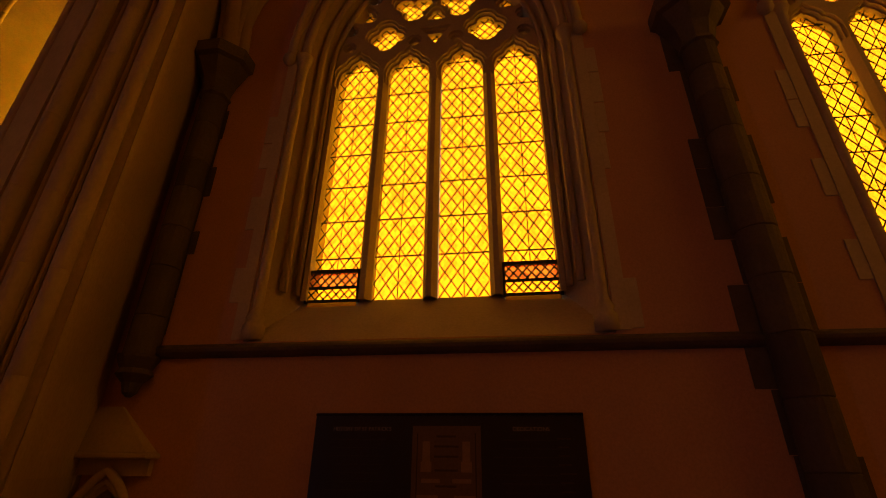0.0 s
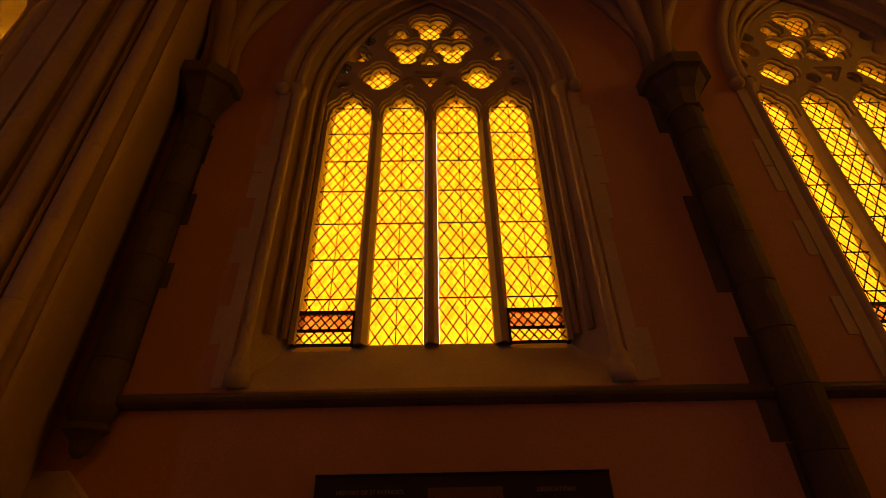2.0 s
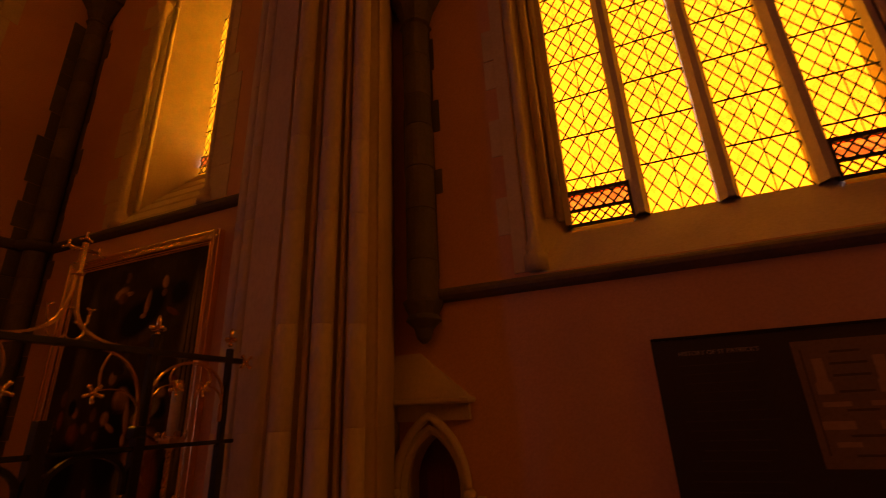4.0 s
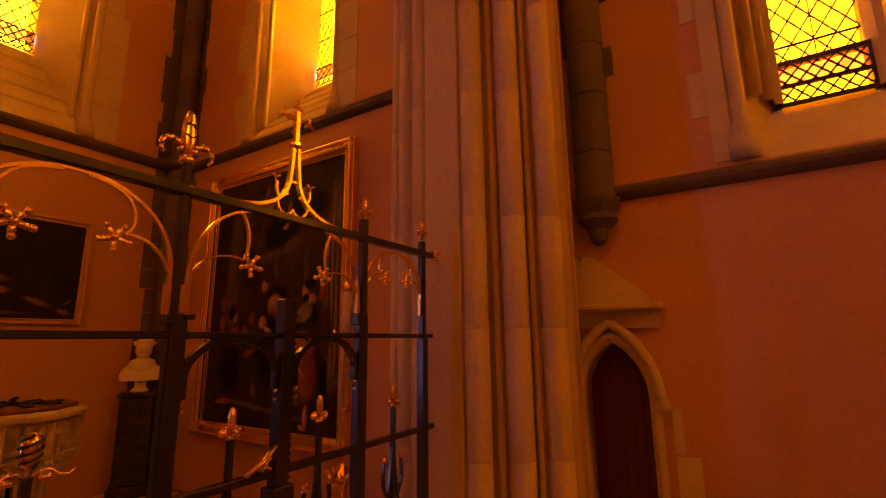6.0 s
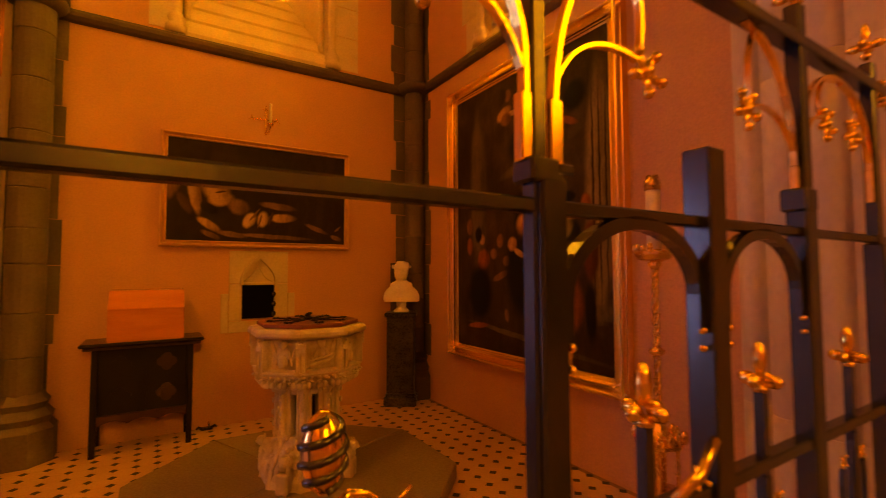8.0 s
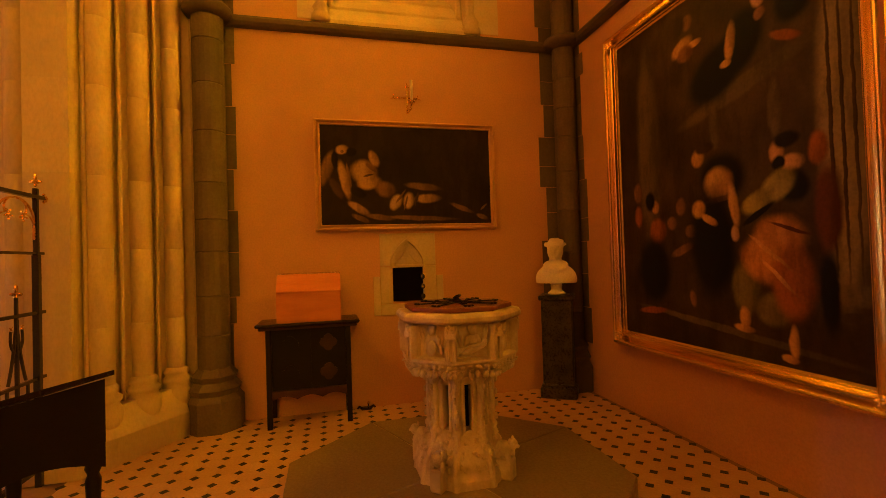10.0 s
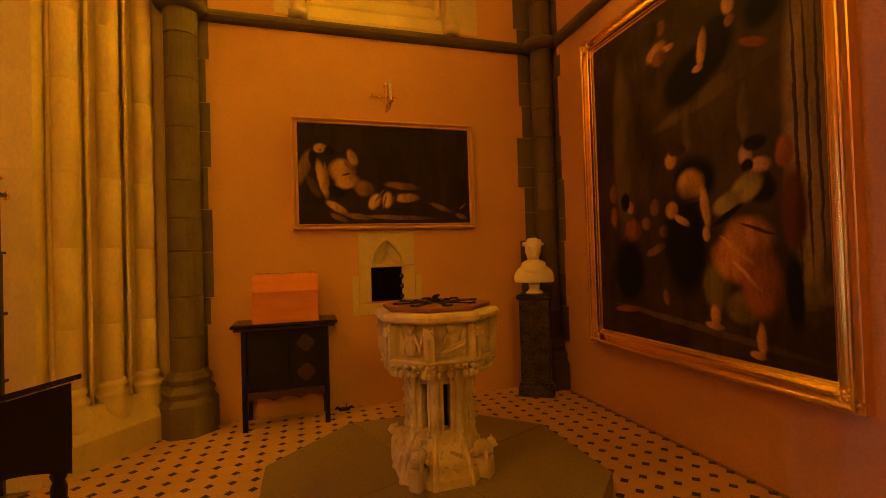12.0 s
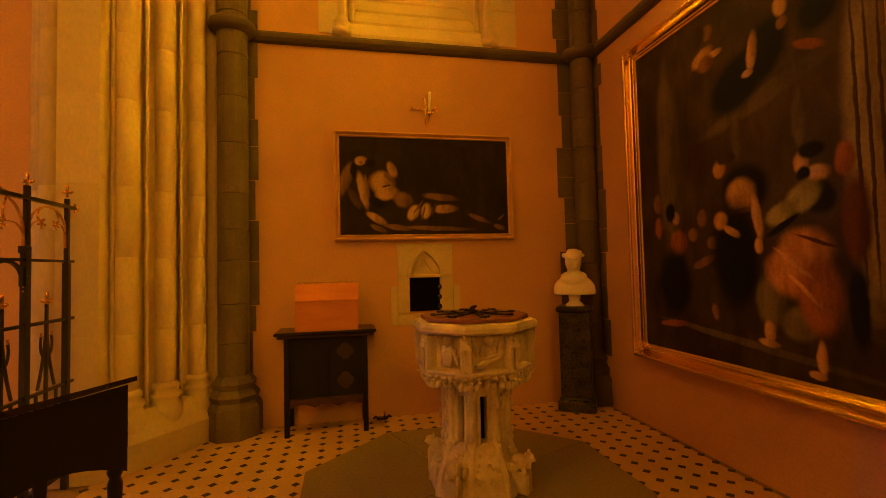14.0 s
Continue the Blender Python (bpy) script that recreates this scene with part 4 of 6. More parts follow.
def finial(root, y, z, s):
    bm = bmesh.new()
    lathe(bm, [(0.006 * s, z), (0.012 * s, z + 0.01 * s), (0.006 * s, z + 0.02 * s)], 0, y, 8)
    ball(bm, (0, y, z + 0.065 * s), 0.014 * s, 0.7, 0.8, 2.2, 8, 6)
    for e in (-1, 1):
        ball(bm, (0, y + e * 0.024 * s, z + 0.036 * s), 0.014 * s, 0.7, 1.3, 0.8, 8, 6)
        ball(bm, (e * 0.022 * s, y, z + 0.036 * s), 0.014 * s, 1.3, 0.7, 0.8, 8, 6)
    ball(bm, (0, y, z + 0.03 * s), 0.011 * s, 1, 1, 1, 8, 6)
    part("finial", bm, GOLD, root, "gilt leaf finial", smooth=True)


def spear(root, y, z0, z1, twisted=False):
    part("spear", boxed(-0.008, 0.008, y - 0.008, y + 0.008, z0, z1 - 0.085), IRON, root)
    bm = bmesh.new()
    if twisted:
        ball(bm, (0, y, z1 - 0.034), 0.019, 1, 1, 1.85, 14, 10)
        for e in (-1, 1):
            tube(bm, [(0.004, y + e * q, z1 - 0.082 + dz) for q, dz in ((0.008, 0.0), (0.022, 0.010), (0.038, 0.006), (0.052, -0.006), (0.068, -0.008), (0.082, 0.002))], 0.0042, 8, 0.0018)
            ball(bm, (0.0, y + e * 0.03, z1 - 0.088), 0.010, 0.8, 1.5, 0.55, 10, 7)
    else:
        ball(bm, (0, y, z1 - 0.035), 0.013, 0.9, 1, 2.4, 8, 6)
        for e in (-1, 1):
            ball(bm, (0, y + e * 0.022, z1 - 0.07), 0.014, 0.7, 1.2, 0.9, 8, 6)
            ball(bm, (e * 0.02, y, z1 - 0.07), 0.014, 1.2, 0.7, 0.9, 8, 6)
        ball(bm, (0, y, z1 - 0.085), 0.014, 1, 1, 0.7, 8, 6)
    head = part("spear_head", bm, GOLD, root, "gilt leaf spear head", smooth=True)
    if twisted:
        n = 24
        n = 60
        for ph in (0.0, math.pi):
            bm = bmesh.new()
            pts = []
            for k in range(n + 1):
                q = -0.85 + 1.7 * k / n
                pts.append((0.0188 * math.sqrt(1 - q * q) * math.cos(ph + 12.6 * k / n), y + 0.0188 * math.sqrt(1 - q * q) * math.sin(ph + 12.6 * k / n), z1 - 0.034 + 0.035 * q))
            tube(bm, pts, 0.0036, 6)
            part("spiral_groove", bm, IRON, head, "dark spiral line", smooth=True)


def braces(root, y, z0, z1, w, scrolls=True):
    for e in (-1, 1):
        bm = bmesh.new()
        strap(bm, curve3((y, z1), (y + e * w * 0.15, (z0 + z1) / 2), (y + e * w, z0)), 0.012, 0.014)
        part("brace", bm, IRON, root)
        if not scrolls:
            continue
        bm = bmesh.new()
        strap(bm, curve3((y, z1 - 0.24), (y + e * w * 0.9, z1 - 0.2), (y + e * w * 0.62, z1 - 0.09)), 0.010, 0.012)
        part("scroll", bm, IRON, root)
        bm = bmesh.new()
        leaf(bm, y + e * w * 0.62, z1 - 0.075, 0.015)
        part("scroll_leaf", bm, GOLD, root, "gilt leaf knob", smooth=True)


def cusped(root, y0, y1, z0, z1, open_top=False, leaves=True):
    """A gilt cusped arch between two posts, with leaf knobs at the cusps."""
    c, h = (y0 + y1) / 2, (y1 - y0) / 2
    for e in (-1, 1):
        foot = (c + e * h, z0)
        bm = bmesh.new()
        if open_top:
            pts = curve3(foot, (c + e * h * 1.0, z1 - 0.03), (c + e * h * 0.45, z1))
        else:
            pts = [(c + e * h * math.cos(a), z0 + 0.06 + (z1 - z0 - 0.06) * math.sin(a)) for a in (math.pi / 2 * k / 14 for k in range(15))]
            pts = [foot] + pts
        strap(bm, pts, 0.008, 0.013)
        part("arch_strap", bm, GOLD, root, "gilt curved iron strap")
        k = z1 - z0
        cu = (c + e * h * 0.50, z0 + k * 0.44) if open_top else (c + e * h * 0.50, z0 + k * 0.52)
        if open_top:
            upper = curve3((c + e * h * 0.55, z1 - 0.012), (c + e * h * 0.42, z0 + k * 0.72), cu)
        else:
            upper = curve3((c + e * h * 0.1, z1 - 0.008), (c + e * h * 0.5, z1 - 0.01), (c + e * h * 0.57, z0 + k * 0.72), 10) + curve3((c + e * h * 0.57, z0 + k * 0.72), (c + e * h * 0.6, z0 + k * 0.6), cu, 6)[1:]
        lower = curve3((c + e * h * 0.98, z0 + k * 0.22), (c + e * h * 0.84, z0 + k * 0.52), cu)
        for pts in (upper, lower):
            bm = bmesh.new()
            strap(bm, pts, 0.0055, 0.011)
            part("cusp_strap", bm, GOLD, root, "thin gilt curved strap")
        if leaves:
            bm = bmesh.new()
            leaf(bm, cu[0] - e * 0.022, cu[1] - 0.012, 0.034, 0, 5, 198 if e > 0 else -18)
            part("cusp_leaf", bm, GOLD, root, "open gilt leaf with round tips", smooth=True)
        part("strap_foot", boxed(-0.008, 0.008, foot[0] - 0.010, foot[0] + 0.010, z0 - 0.05, z0 + 0.03, bevel=0.002), GOLD, root, "gilt riveted strap end")


def gate():
    root = thing("iron_gate", "black wrought-iron gate with gilt leaves, spears and cusped arches", "gate", (-2.807, 0, 0), group="baptistery gates")
    top, mid, low = 1.942, 1.56, 1.16
    ends = (-0.45, 2.215)
    for z, h, d in ((top, 0.013, 0.018), (mid, 0.009, 0.010), (low, 0.011, 0.014), (0.12, 0.014, 0.016)):
        part("rail", boxed(-d, d, ends[0], ends[1], z - h, z + h, bevel=0.003), IRON, root)
    bm = bmesh.new()
    leaf(bm, 2.25, top, 0.04)
    part("rail_leaf", bm, GOLD, root, "gilt leaf knob at the rail's end", smooth=True)
    for y, w, z1 in ((-0.43, 0.022, 2.0), (0.04, 0.018, 2.0), (0.52, 0.026, 2.02), (1.010, 0.011, 2.02), (1.725, 0.015, 2.02), (2.137, 0.014, 2.0)):
        part("post", boxed(-w, w, y - w, y + w, 0.0, z1, bevel=0.003), IRON, root)
    # the thick posts have stiles and stepped shoulders below the middle rail
    part("stile", boxed(-0.018, 0.018, 1.004, 1.046, 0.0, 1.60, bevel=0.004), IRON, root)
    part("shoulder", boxed(-0.019, 0.019, 0.990, 1.034, 1.585, 1.615, bevel=0.004), IRON, root)
    part("bolt", boxed(-0.008, 0.008, 1.041, 1.07, 1.60, 1.614, bevel=0.003), IRON, root)
    part("stile", boxed(-0.019, 0.019, 1.697, 1.745, 0.0, 1.62, bevel=0.004), IRON, root)
    part("shoulder", boxed(-0.023, 0.023, 1.685, 1.738, 1.60, 1.645, bevel=0.004), IRON, root)
    part("stile", boxed(-0.02, 0.02, 2.118, 2.156, 0.0, 1.55, bevel=0.003), IRON, root)
    stile = part("meeting_stile", boxed(-0.022, 0.022, 1.345, 1.392, 0.06, 1.675, bevel=0.003), IRON, root, "flat meeting stile of the gate with a toothed edge")
    for k in range(40):
        part("tooth", boxed(-0.014, 0.014, 1.3925, 1.402, 0.78 + k * 0.022, 0.792 + k * 0.022), IRON, stile)
    part("lock_plate", boxed(-0.03, 0.03, 1.33, 1.41, 0.98, 1.12, bevel=0.004), IRON, root)
    bm = bmesh.new()
    leaf(bm, 1.315, 1.19, 0.02, 0.012)
    tube(bm, [(0.01, 1.25, 1.17), (0.02, 1.30, 1.20), (0.02, 1.34, 1.24)], 0.008, 6)
    part("lock_leaf", bm, GOLD, root, "gilt leaf clump on the lock", smooth=True)
    # arches and their gilding
    cusped(root, 0.545, 0.995, 1.66, 1.925)
    cusped(root, 1.745, 2.12, 1.70, 1.915)
    cusped(root, -0.40, 0.02, 1.66, 1.925)
    cusped(root, 0.06, 0.50, 1.66, 1.925)
    cusped(root, 1.04, 1.70, 1.66, 1.932, open_top=True)
    for y0, y1 in ((1.052, 1.338), (1.41, 1.686)):
        bm = bmesh.new()
        c, h = (y0 + y1) / 2, (y1 - y0) / 2
        strap(bm, [(y0, 1.40)] + [(c - h * math.cos(a), 1.45 + 0.10 * math.sin(a)) for a in (math.pi * k / 18 for k in range(19))] + [(y1, 1.40)], 0.018, 0.02)
        part("lower_arch", bm, IRON, root)
        for e, y in ((1, y0), (-1, y1)):
            bm = bmesh.new()
            for k in range(2):
                ball(bm, (0.010, y + e * 0.003, 1.37 + 0.026 * k), 0.006, 1, 1, 1, 8, 6)
            part("rivet", bm, GOLD, root, "gilt rivets", smooth=True)
    # ogee gable with trefoil and cross over the gate
    c = 1.37
    for e in (-1, 1):
        bm = bmesh.new()
        strap(bm, [(c + e * 0.235, 1.945)] + curve3((c + e * 0.2, 1.952), (c + e * 0.05, 1.965), (c + e * 0.022, 2.06), 10) + curve3((c + e * 0.022, 2.06), (c + e * 0.012, 2.12), (c + e * 0.010, 2.20), 6)[1:], 0.011, 0.016)
        part("ogee_strap", bm, GOLD, root, "gilt ogee strap")
        bm = bmesh.new()
        strap(bm, curve3((c + e * 0.05, 2.0), (c + e * 0.075, 2.02), (c + e * 0.068, 2.055), 8), 0.006, 0.01)
        leaf(bm, c + e * 0.072, 2.07, 0.017, 0, 3, 30)
        part("crocket", bm, GOLD, root, "gilt leaf crocket")
    bm = bmesh.new()
    for a in (90, 210, 330):
        strap(bm, arc(c + 0.032 * math.cos(radians(a)), 2.005 + 0.032 * math.sin(radians(a)), 0.034, a - 125, a + 125, 16), 0.006, 0.01)
    part("trefoil", bm, GOLD, root, "gilt trefoil ring")
    part("cross_shaft", boxed(-0.008, 0.008, c - 0.009, c + 0.009, 2.19, 2.33, bevel=0.002), GOLD, root)
    bm = bmesh.new()
    lathe(bm, [(0.018, 2.195), (0.022, 2.20), (0.022, 2.21), (0.012, 2.215)], 0, c, 8)
    part("cross_collar", bm, GOLD, root)
    bm = bmesh.new()
    for y, z in ((c - 0.055, 2.30), (c + 0.055, 2.30), (c, 2.35), (c, 2.255)):
        leaf(bm, y, z, 0.022, 0, 3, 90)
    strap(bm, [(c - 0.05, 2.30), (c + 0.05, 2.30)], 0.01, 0.012)
    part("cross_arm", bm, GOLD, root, "gilt cross with leaf ends", smooth=True)
    # fleur-de-lis on the thick post
    bm = bmesh.new()
    y = 1.008
    ball(bm, (0, y, 2.105), 0.030, 0.35, 0.72, 2.3, 14, 10)
    for e in (-1, 1):
        for a0, a1, q in ((190, 140, 1.0), (150, 90, 1.0), (100, 40, 0.95), (50, -10, 0.85), (0, -50, 0.6)):
            pts = [(0, y + e * (0.044 + 0.026 * math.cos(radians(a))), 2.052 + 0.026 * math.sin(radians(a))) for a in (a0, (a0 + a1) / 2, a1)]
            tube(bm, pts, 0.0105 * q, 8, 0.008 * q)
    lathe(bm, [(0.012, 2.015), (0.02, 2.02), (0.02, 2.034), (0.012, 2.04)], 0, y, 10)
    part("fleur_de_lis", bm, GOLD, root, "bright gilt fleur-de-lis finial", smooth=True)
    # two curved dark strips laid across the middle petal
    bm = bmesh.new()
    strap(bm, curve3((y - 0.014, 2.10), (y, 2.085), (y + 0.016, 2.10), 8), 0.004, 0.024)
    strap(bm, curve3((y - 0.014, 2.125), (y, 2.14), (y + 0.014, 2.12), 8), 0.004, 0.022)
    part("dark_strip", bm, IRON, root, "dark strips across the gilt petal")
    for y in (1.728, 2.137, 0.52):
        finial(root, y, 2.01, 1.0)
    for y, tw in ((0.765, True), (1.203, False), (1.527, False), (1.925, False), (0.28, False), (-0.2, False)):
        spear(root, y, low - 0.02, 1.368, tw)
        braces(root, y, 0.74, low - 0.0, 0.085, not tw)
        part("lower_bar", boxed(-0.009, 0.009, y - 0.009, y + 0.009, 0.12, low - 0.022), IRON, root)
    for y in (0.64, 0.89, 1.13, 1.28, 1.45, 1.61, 1.83, 2.03):
        part("lower_bar", boxed(-0.007, 0.007, y - 0.007, y + 0.007, 0.12, 0.72), IRON, root)
    part("rail", boxed(-0.012, 0.012, ends[0], ends[1], 0.71, 0.73, bevel=0.002), IRON, root)
    return root


GATE = gate()
second = copy_thing(GATE, pose(-4.36, -1.15, 0, 0, 0, 90))
tagged(second, "black wrought-iron gate with gilt leaves beside the nave pier")


# ---- paintings ----
def canvas(name, ground, ground2, blobs, along_axis):
    """A dark oil painting: plain soft shapes (across, up, half width, half height, turn, colour) on a brown ground, in metres from its centre."""
    m, t, b = nodes_of(name)
    c = t.nodes.new("ShaderNodeTexCoord")
    sp = t.nodes.new("ShaderNodeSeparateXYZ")
    link(t, c.outputs["Object"], sp.inputs[0])
    cb = t.nodes.new("ShaderNodeCombineXYZ")
    link(t, sp.outputs[along_axis], cb.inputs[0])
    link(t, sp.outputs[2], cb.inputs[1])
    wob = t.nodes.new("ShaderNodeTexNoise")
    wob.inputs["Scale"].default_value, wob.inputs["Detail"].default_value = 9.0, 3
    link(t, cb.outputs[0], wob.inputs["Vector"])
    wm = t.nodes.new("ShaderNodeVectorMath")
    wm.operation = "MULTIPLY_ADD"
    link(t, wob.outputs[1], wm.inputs[0])
    wm.inputs[1].default_value = (0.024, 0.024, 0)
    link(t, cb.outputs[0], wm.inputs[2])
    col = mixed(t, ramp(t, noise_at(t, 1.6, 4), 0.35, 0.7), ground, ground2)
    for x, z, rx, rz, turn, colour in blobs:
        mp = t.nodes.new("ShaderNodeMapping")
        mp.vector_type = "TEXTURE"
        mp.inputs["Location"].default_value = (x + 0.012, z + 0.012, 0)
        mp.inputs["Rotation"].default_value = (0, 0, radians(turn))
        mp.inputs["Scale"].default_value = (rx, rz, 1)
        link(t, wm.outputs[0], mp.inputs[0])
        ln = t.nodes.new("ShaderNodeVectorMath")
        ln.operation = "LENGTH"
        link(t, mp.outputs[0], ln.inputs[0])
        axes = t.nodes.new("ShaderNodeSeparateXYZ")
        link(t, mp.outputs[0], axes.inputs[0])
        body = mixed(t, ramp(t, axes.outputs[0], -0.4, 1.0, 0, 0.7), colour, tuple(q * 0.3 for q in colour))
        col = mixed(t, ramp(t, ln.outputs["Value"], 1.2, 0.68), col, body)
    folds = noise_at(t, 11, 4, (1, 1, 0.3), 0.6)
    col = mixed(t, ramp(t, folds, 0.45, 0.62, 0.0, 0.3), col, (0.010, 0.007, 0.005))
    fine = noise_at(t, 45, 5)
    col = mixed(t, ramp(t, fine, 0.3, 0.7, 0, 0.2), col, (0.012, 0.008, 0.005))
    link(t, col, b.inputs["Base Color"])
    b.inputs["Roughness"].default_value = 0.6
    b.inputs["Specular IOR Level"].default_value = 0.08
    bumped(t, b, fine, 0.15, 0.003)
    return m


def canvas_sections(root, cz, w, h, ground, ground2, shapes, axis, nu, nz, label):
    """A canvas of half width w and half height h in butted sections, each carrying only the shapes that reach it."""
    for i in range(nu):
        for j in range(nz):
            a0, a1 = -w + 2 * w * i / nu, -w + 2 * w * (i + 1) / nu
            b0, b1 = -h + 2 * h * j / nz, -h + 2 * h * (j + 1) / nz
            near = []
            for q in shapes:
                r = radians(q[4])
                ex = 1.15 * math.hypot(q[2] * math.cos(r), q[3] * math.sin(r)) + 0.03
                ez = 1.15 * math.hypot(q[2] * math.sin(r), q[3] * math.cos(r)) + 0.03
                if a0 - ex < q[0] < a1 + ex and b0 - ez < q[1] < b1 + ez:
                    near.append(q)
            box = (a0, a1, -0.04, -0.012, b0, b1) if axis == 0 else (0.012, 0.035, a0, a1, b0, b1)
            ob = part("canvas", boxed(*box), canvas("oil_canvas", ground, ground2, near, axis), root, label)
            ob.location = (0, 0, cz)


def picture_frame(root, u0, u1, z0, z1, w, d, side_axis, material, corners=None):
    """Four mitred moulded bars; side_axis 0: along x, front to -y; 1: along y, front to +x. Local to root."""
    def at(u, z, out):
        return (u, -out, z) if side_axis == 0 else (out, u, z)
    n = [(0.0, 0.0), (0.0, d * 0.6), (w * 0.06, d * 0.62), (w * 0.09, d * 0.8)]
    n += [(w * (0.22 - 0.13 * math.cos(math.pi * q / 6)), d * (0.8 + 0.2 * math.sin(math.pi * q / 6))) for q in range(1, 7)]
    n += [(w * 0.37, d * 0.72), (w * 0.40, d * 0.60)]
    n += [(w * (0.40 + 0.25 * q / 5), d * (0.60 - 0.16 * math.sin(math.pi * q / 5))) for q in range(1, 6)]
    n += [(w * 0.67, d * 0.7), (w * 0.72, d * 0.75), (w * 0.78, d * 0.7), (w * 0.80, d * 0.52), (w * 0.86, d * 0.5), (w * 0.88, d * 0.40), (w, d * 0.34), (w, 0.0)]
    ring = [(u0, z0, 1, 1), (u1, z0, -1, 1), (u1, z1, -1, -1), (u0, z1, 1, -1)]
    for i in range(4):
        bm = bmesh.new()
        rows = []
        for u, z, eu, ez in (ring[i], ring[(i + 1) % 4]):
            rows.append([bm.verts.new(at(u + eu * a, z + ez * a, o + 0.004)) for a, o in n])
        for k in range(len(n)):
            j = (k + 1) % len(n)
            bm.faces.new((rows[0][k], rows[0][j], rows[1][j], rows[1][k]))
        part("frame_bar", bm, material, root)
    if corners:
        for u, z, eu, ez in ring:
            bm = bmesh.new()
            for k in range(14):
                a = 2.4 * k
                q = w * 0.42 * math.sqrt(k / 14)
                p = at(u + eu * w * 0.48 + q * math.cos(a), z + ez * w * 0.48 + q * math.sin(a), d * 0.8)
                ball(bm, p, w * 0.14, 1, 1, 1, 7, 5)
            part("corner_ornament", bm, material, root, "carved gilt leaf corner", smooth=True)


def big_painting():
    u0, u1, z0, z1 = -6.62, -4.40, 0.60, 3.43
    cx, cz = (u0 + u1) / 2, (z0 + z1) / 2
    root = thing("large_painting", "very large dark oil painting of robed shapes, carved gilt frame", "painting", (cx, YN, 0))
    flesh, dim, dark, brown, shade, stone = (0.50, 0.27, 0.09), (0.22, 0.105, 0.04), (0.008, 0.009, 0.012), (0.05, 0.03, 0.016), (0.12, 0.085, 0.035), (0.24, 0.17, 0.065)
    ochre, glow, green, olive, rust, wine = (0.52, 0.22, 0.05), (0.58, 0.28, 0.07), (0.30, 0.24, 0.06), (0.17, 0.13, 0.035), (0.30, 0.095, 0.025), (0.10, 0.03, 0.015)
    hall = [(-0.60, 0.29, 0.141, 0.810, 0, shade), (0.28, 0.48, 0.535, 0.064, 14, shade), (0.07, 0.28, 0.050, 0.157, 0, shade), (0.51, 0.26, 0.049, 0.183, 0, shade), (0.88, 0.05, 0.131, 0.949, 0, stone), (0.82, 0.07, 0.011, 0.867, 0, brown), (0.88, 0.05, 0.011, 0.848, 0, brown), (0.94, 0.04, 0.010, 0.830, 0, brown), (0.92, -0.83, 0.122, 0.060, 0, shade), (0.91, -0.95, 0.122, 0.028, 0, brown), (0.12, -1.12, 0.890, 0.026, -6, shade)]
    upper = [(0.09, 0.64, 0.265, 0.182, 30, dark), (0.30, 0.77, 0.162, 0.220, -30, dark), (0.65, 0.85, 0.113, 0.131, -30, dark), (0.43, 0.99, 0.049, 0.066, 0, flesh), (0.44, 0.88, 0.040, 0.042, 0, dim), (0.22, 0.80, 0.043, 0.130, -8, flesh), (0.18, 0.67, 0.047, 0.028, 0, flesh), (0.59, 0.67, 0.104, 0.031, -25, rust), (-0.14, 1.11, 0.052, 0.061, 0, dim), (-0.20, 0.95, 0.108, 0.056, 20, flesh), (-0.08, 0.93, 0.062, 0.027, 0, flesh), (-0.26, 1.12, 0.111, 0.097, 0, brown), (-0.17, 0.89, 0.081, 0.061, 0, dim)]
    crowd = [(-0.55, -0.21, 0.044, 0.055, 0, flesh), (-0.61, -0.16, 0.060, 0.081, 0, dark), (-0.53, -0.41, 0.097, 0.104, 0, rust), (-0.59, -0.73, 0.189, 0.280, 0, dark), (-0.76, -0.07, 0.054, 0.084, 0, dim), (-0.76, -0.27, 0.049, 0.091, 0, rust), (-0.27, -0.24, 0.051, 0.069, 0, dim), (-0.37, -0.36, 0.054, 0.053, 0, dim), (-0.18, -0.43, 0.057, 0.051, 0, dim), (-0.27, -0.57, 0.119, 0.035, 20, dim), (-0.18, -0.93, 0.036, 0.062, 10, dim), (-0.62, -1.06, 0.171, 0.028, 5, rust)]
    pale = [(0.11, -0.08, 0.201, 0.171, -20, dark), (-0.09, 0.09, 0.058, 0.066, 0, flesh), (-0.03, 0.15, 0.090, 0.043, 0, brown), (0.08, -0.12, 0.120, 0.115, 0, flesh), (0.08, -0.23, 0.120, 0.021, 5, dim), (0.01, -0.54, 0.197, 0.399, 0, dark), (-0.10, -0.28, 0.062, 0.066, -20, flesh), (-0.01, -0.36, 0.082, 0.029, -30, flesh), (0.20, -0.28, 0.039, 0.151, 8, flesh), (0.20, -0.47, 0.033, 0.056, 0, flesh)]
    robed = [(0.75, -0.03, 0.056, 0.097, 0, rust), (0.79, -0.37, 0.077, 0.251, 0, wine), (0.78, -0.83, 0.054, 0.231, 0, dark), (0.60, -0.08, 0.077, 0.054, 0, flesh), (0.51, 0.00, 0.049, 0.069, 0, flesh), (0.57, 0.06, 0.084, 0.050, 0, dark), (0.52, -0.07, 0.043, 0.046, 0, dark), (0.61, -0.22, 0.091, 0.098, 0, dark), (0.51, -0.20, 0.125, 0.083, 35, green), (0.36, -0.28, 0.113, 0.063, 30, green), (0.37, -0.36, 0.130, 0.022, 30, dark), (0.27, -0.82, 0.107, 0.173, 0, olive)]
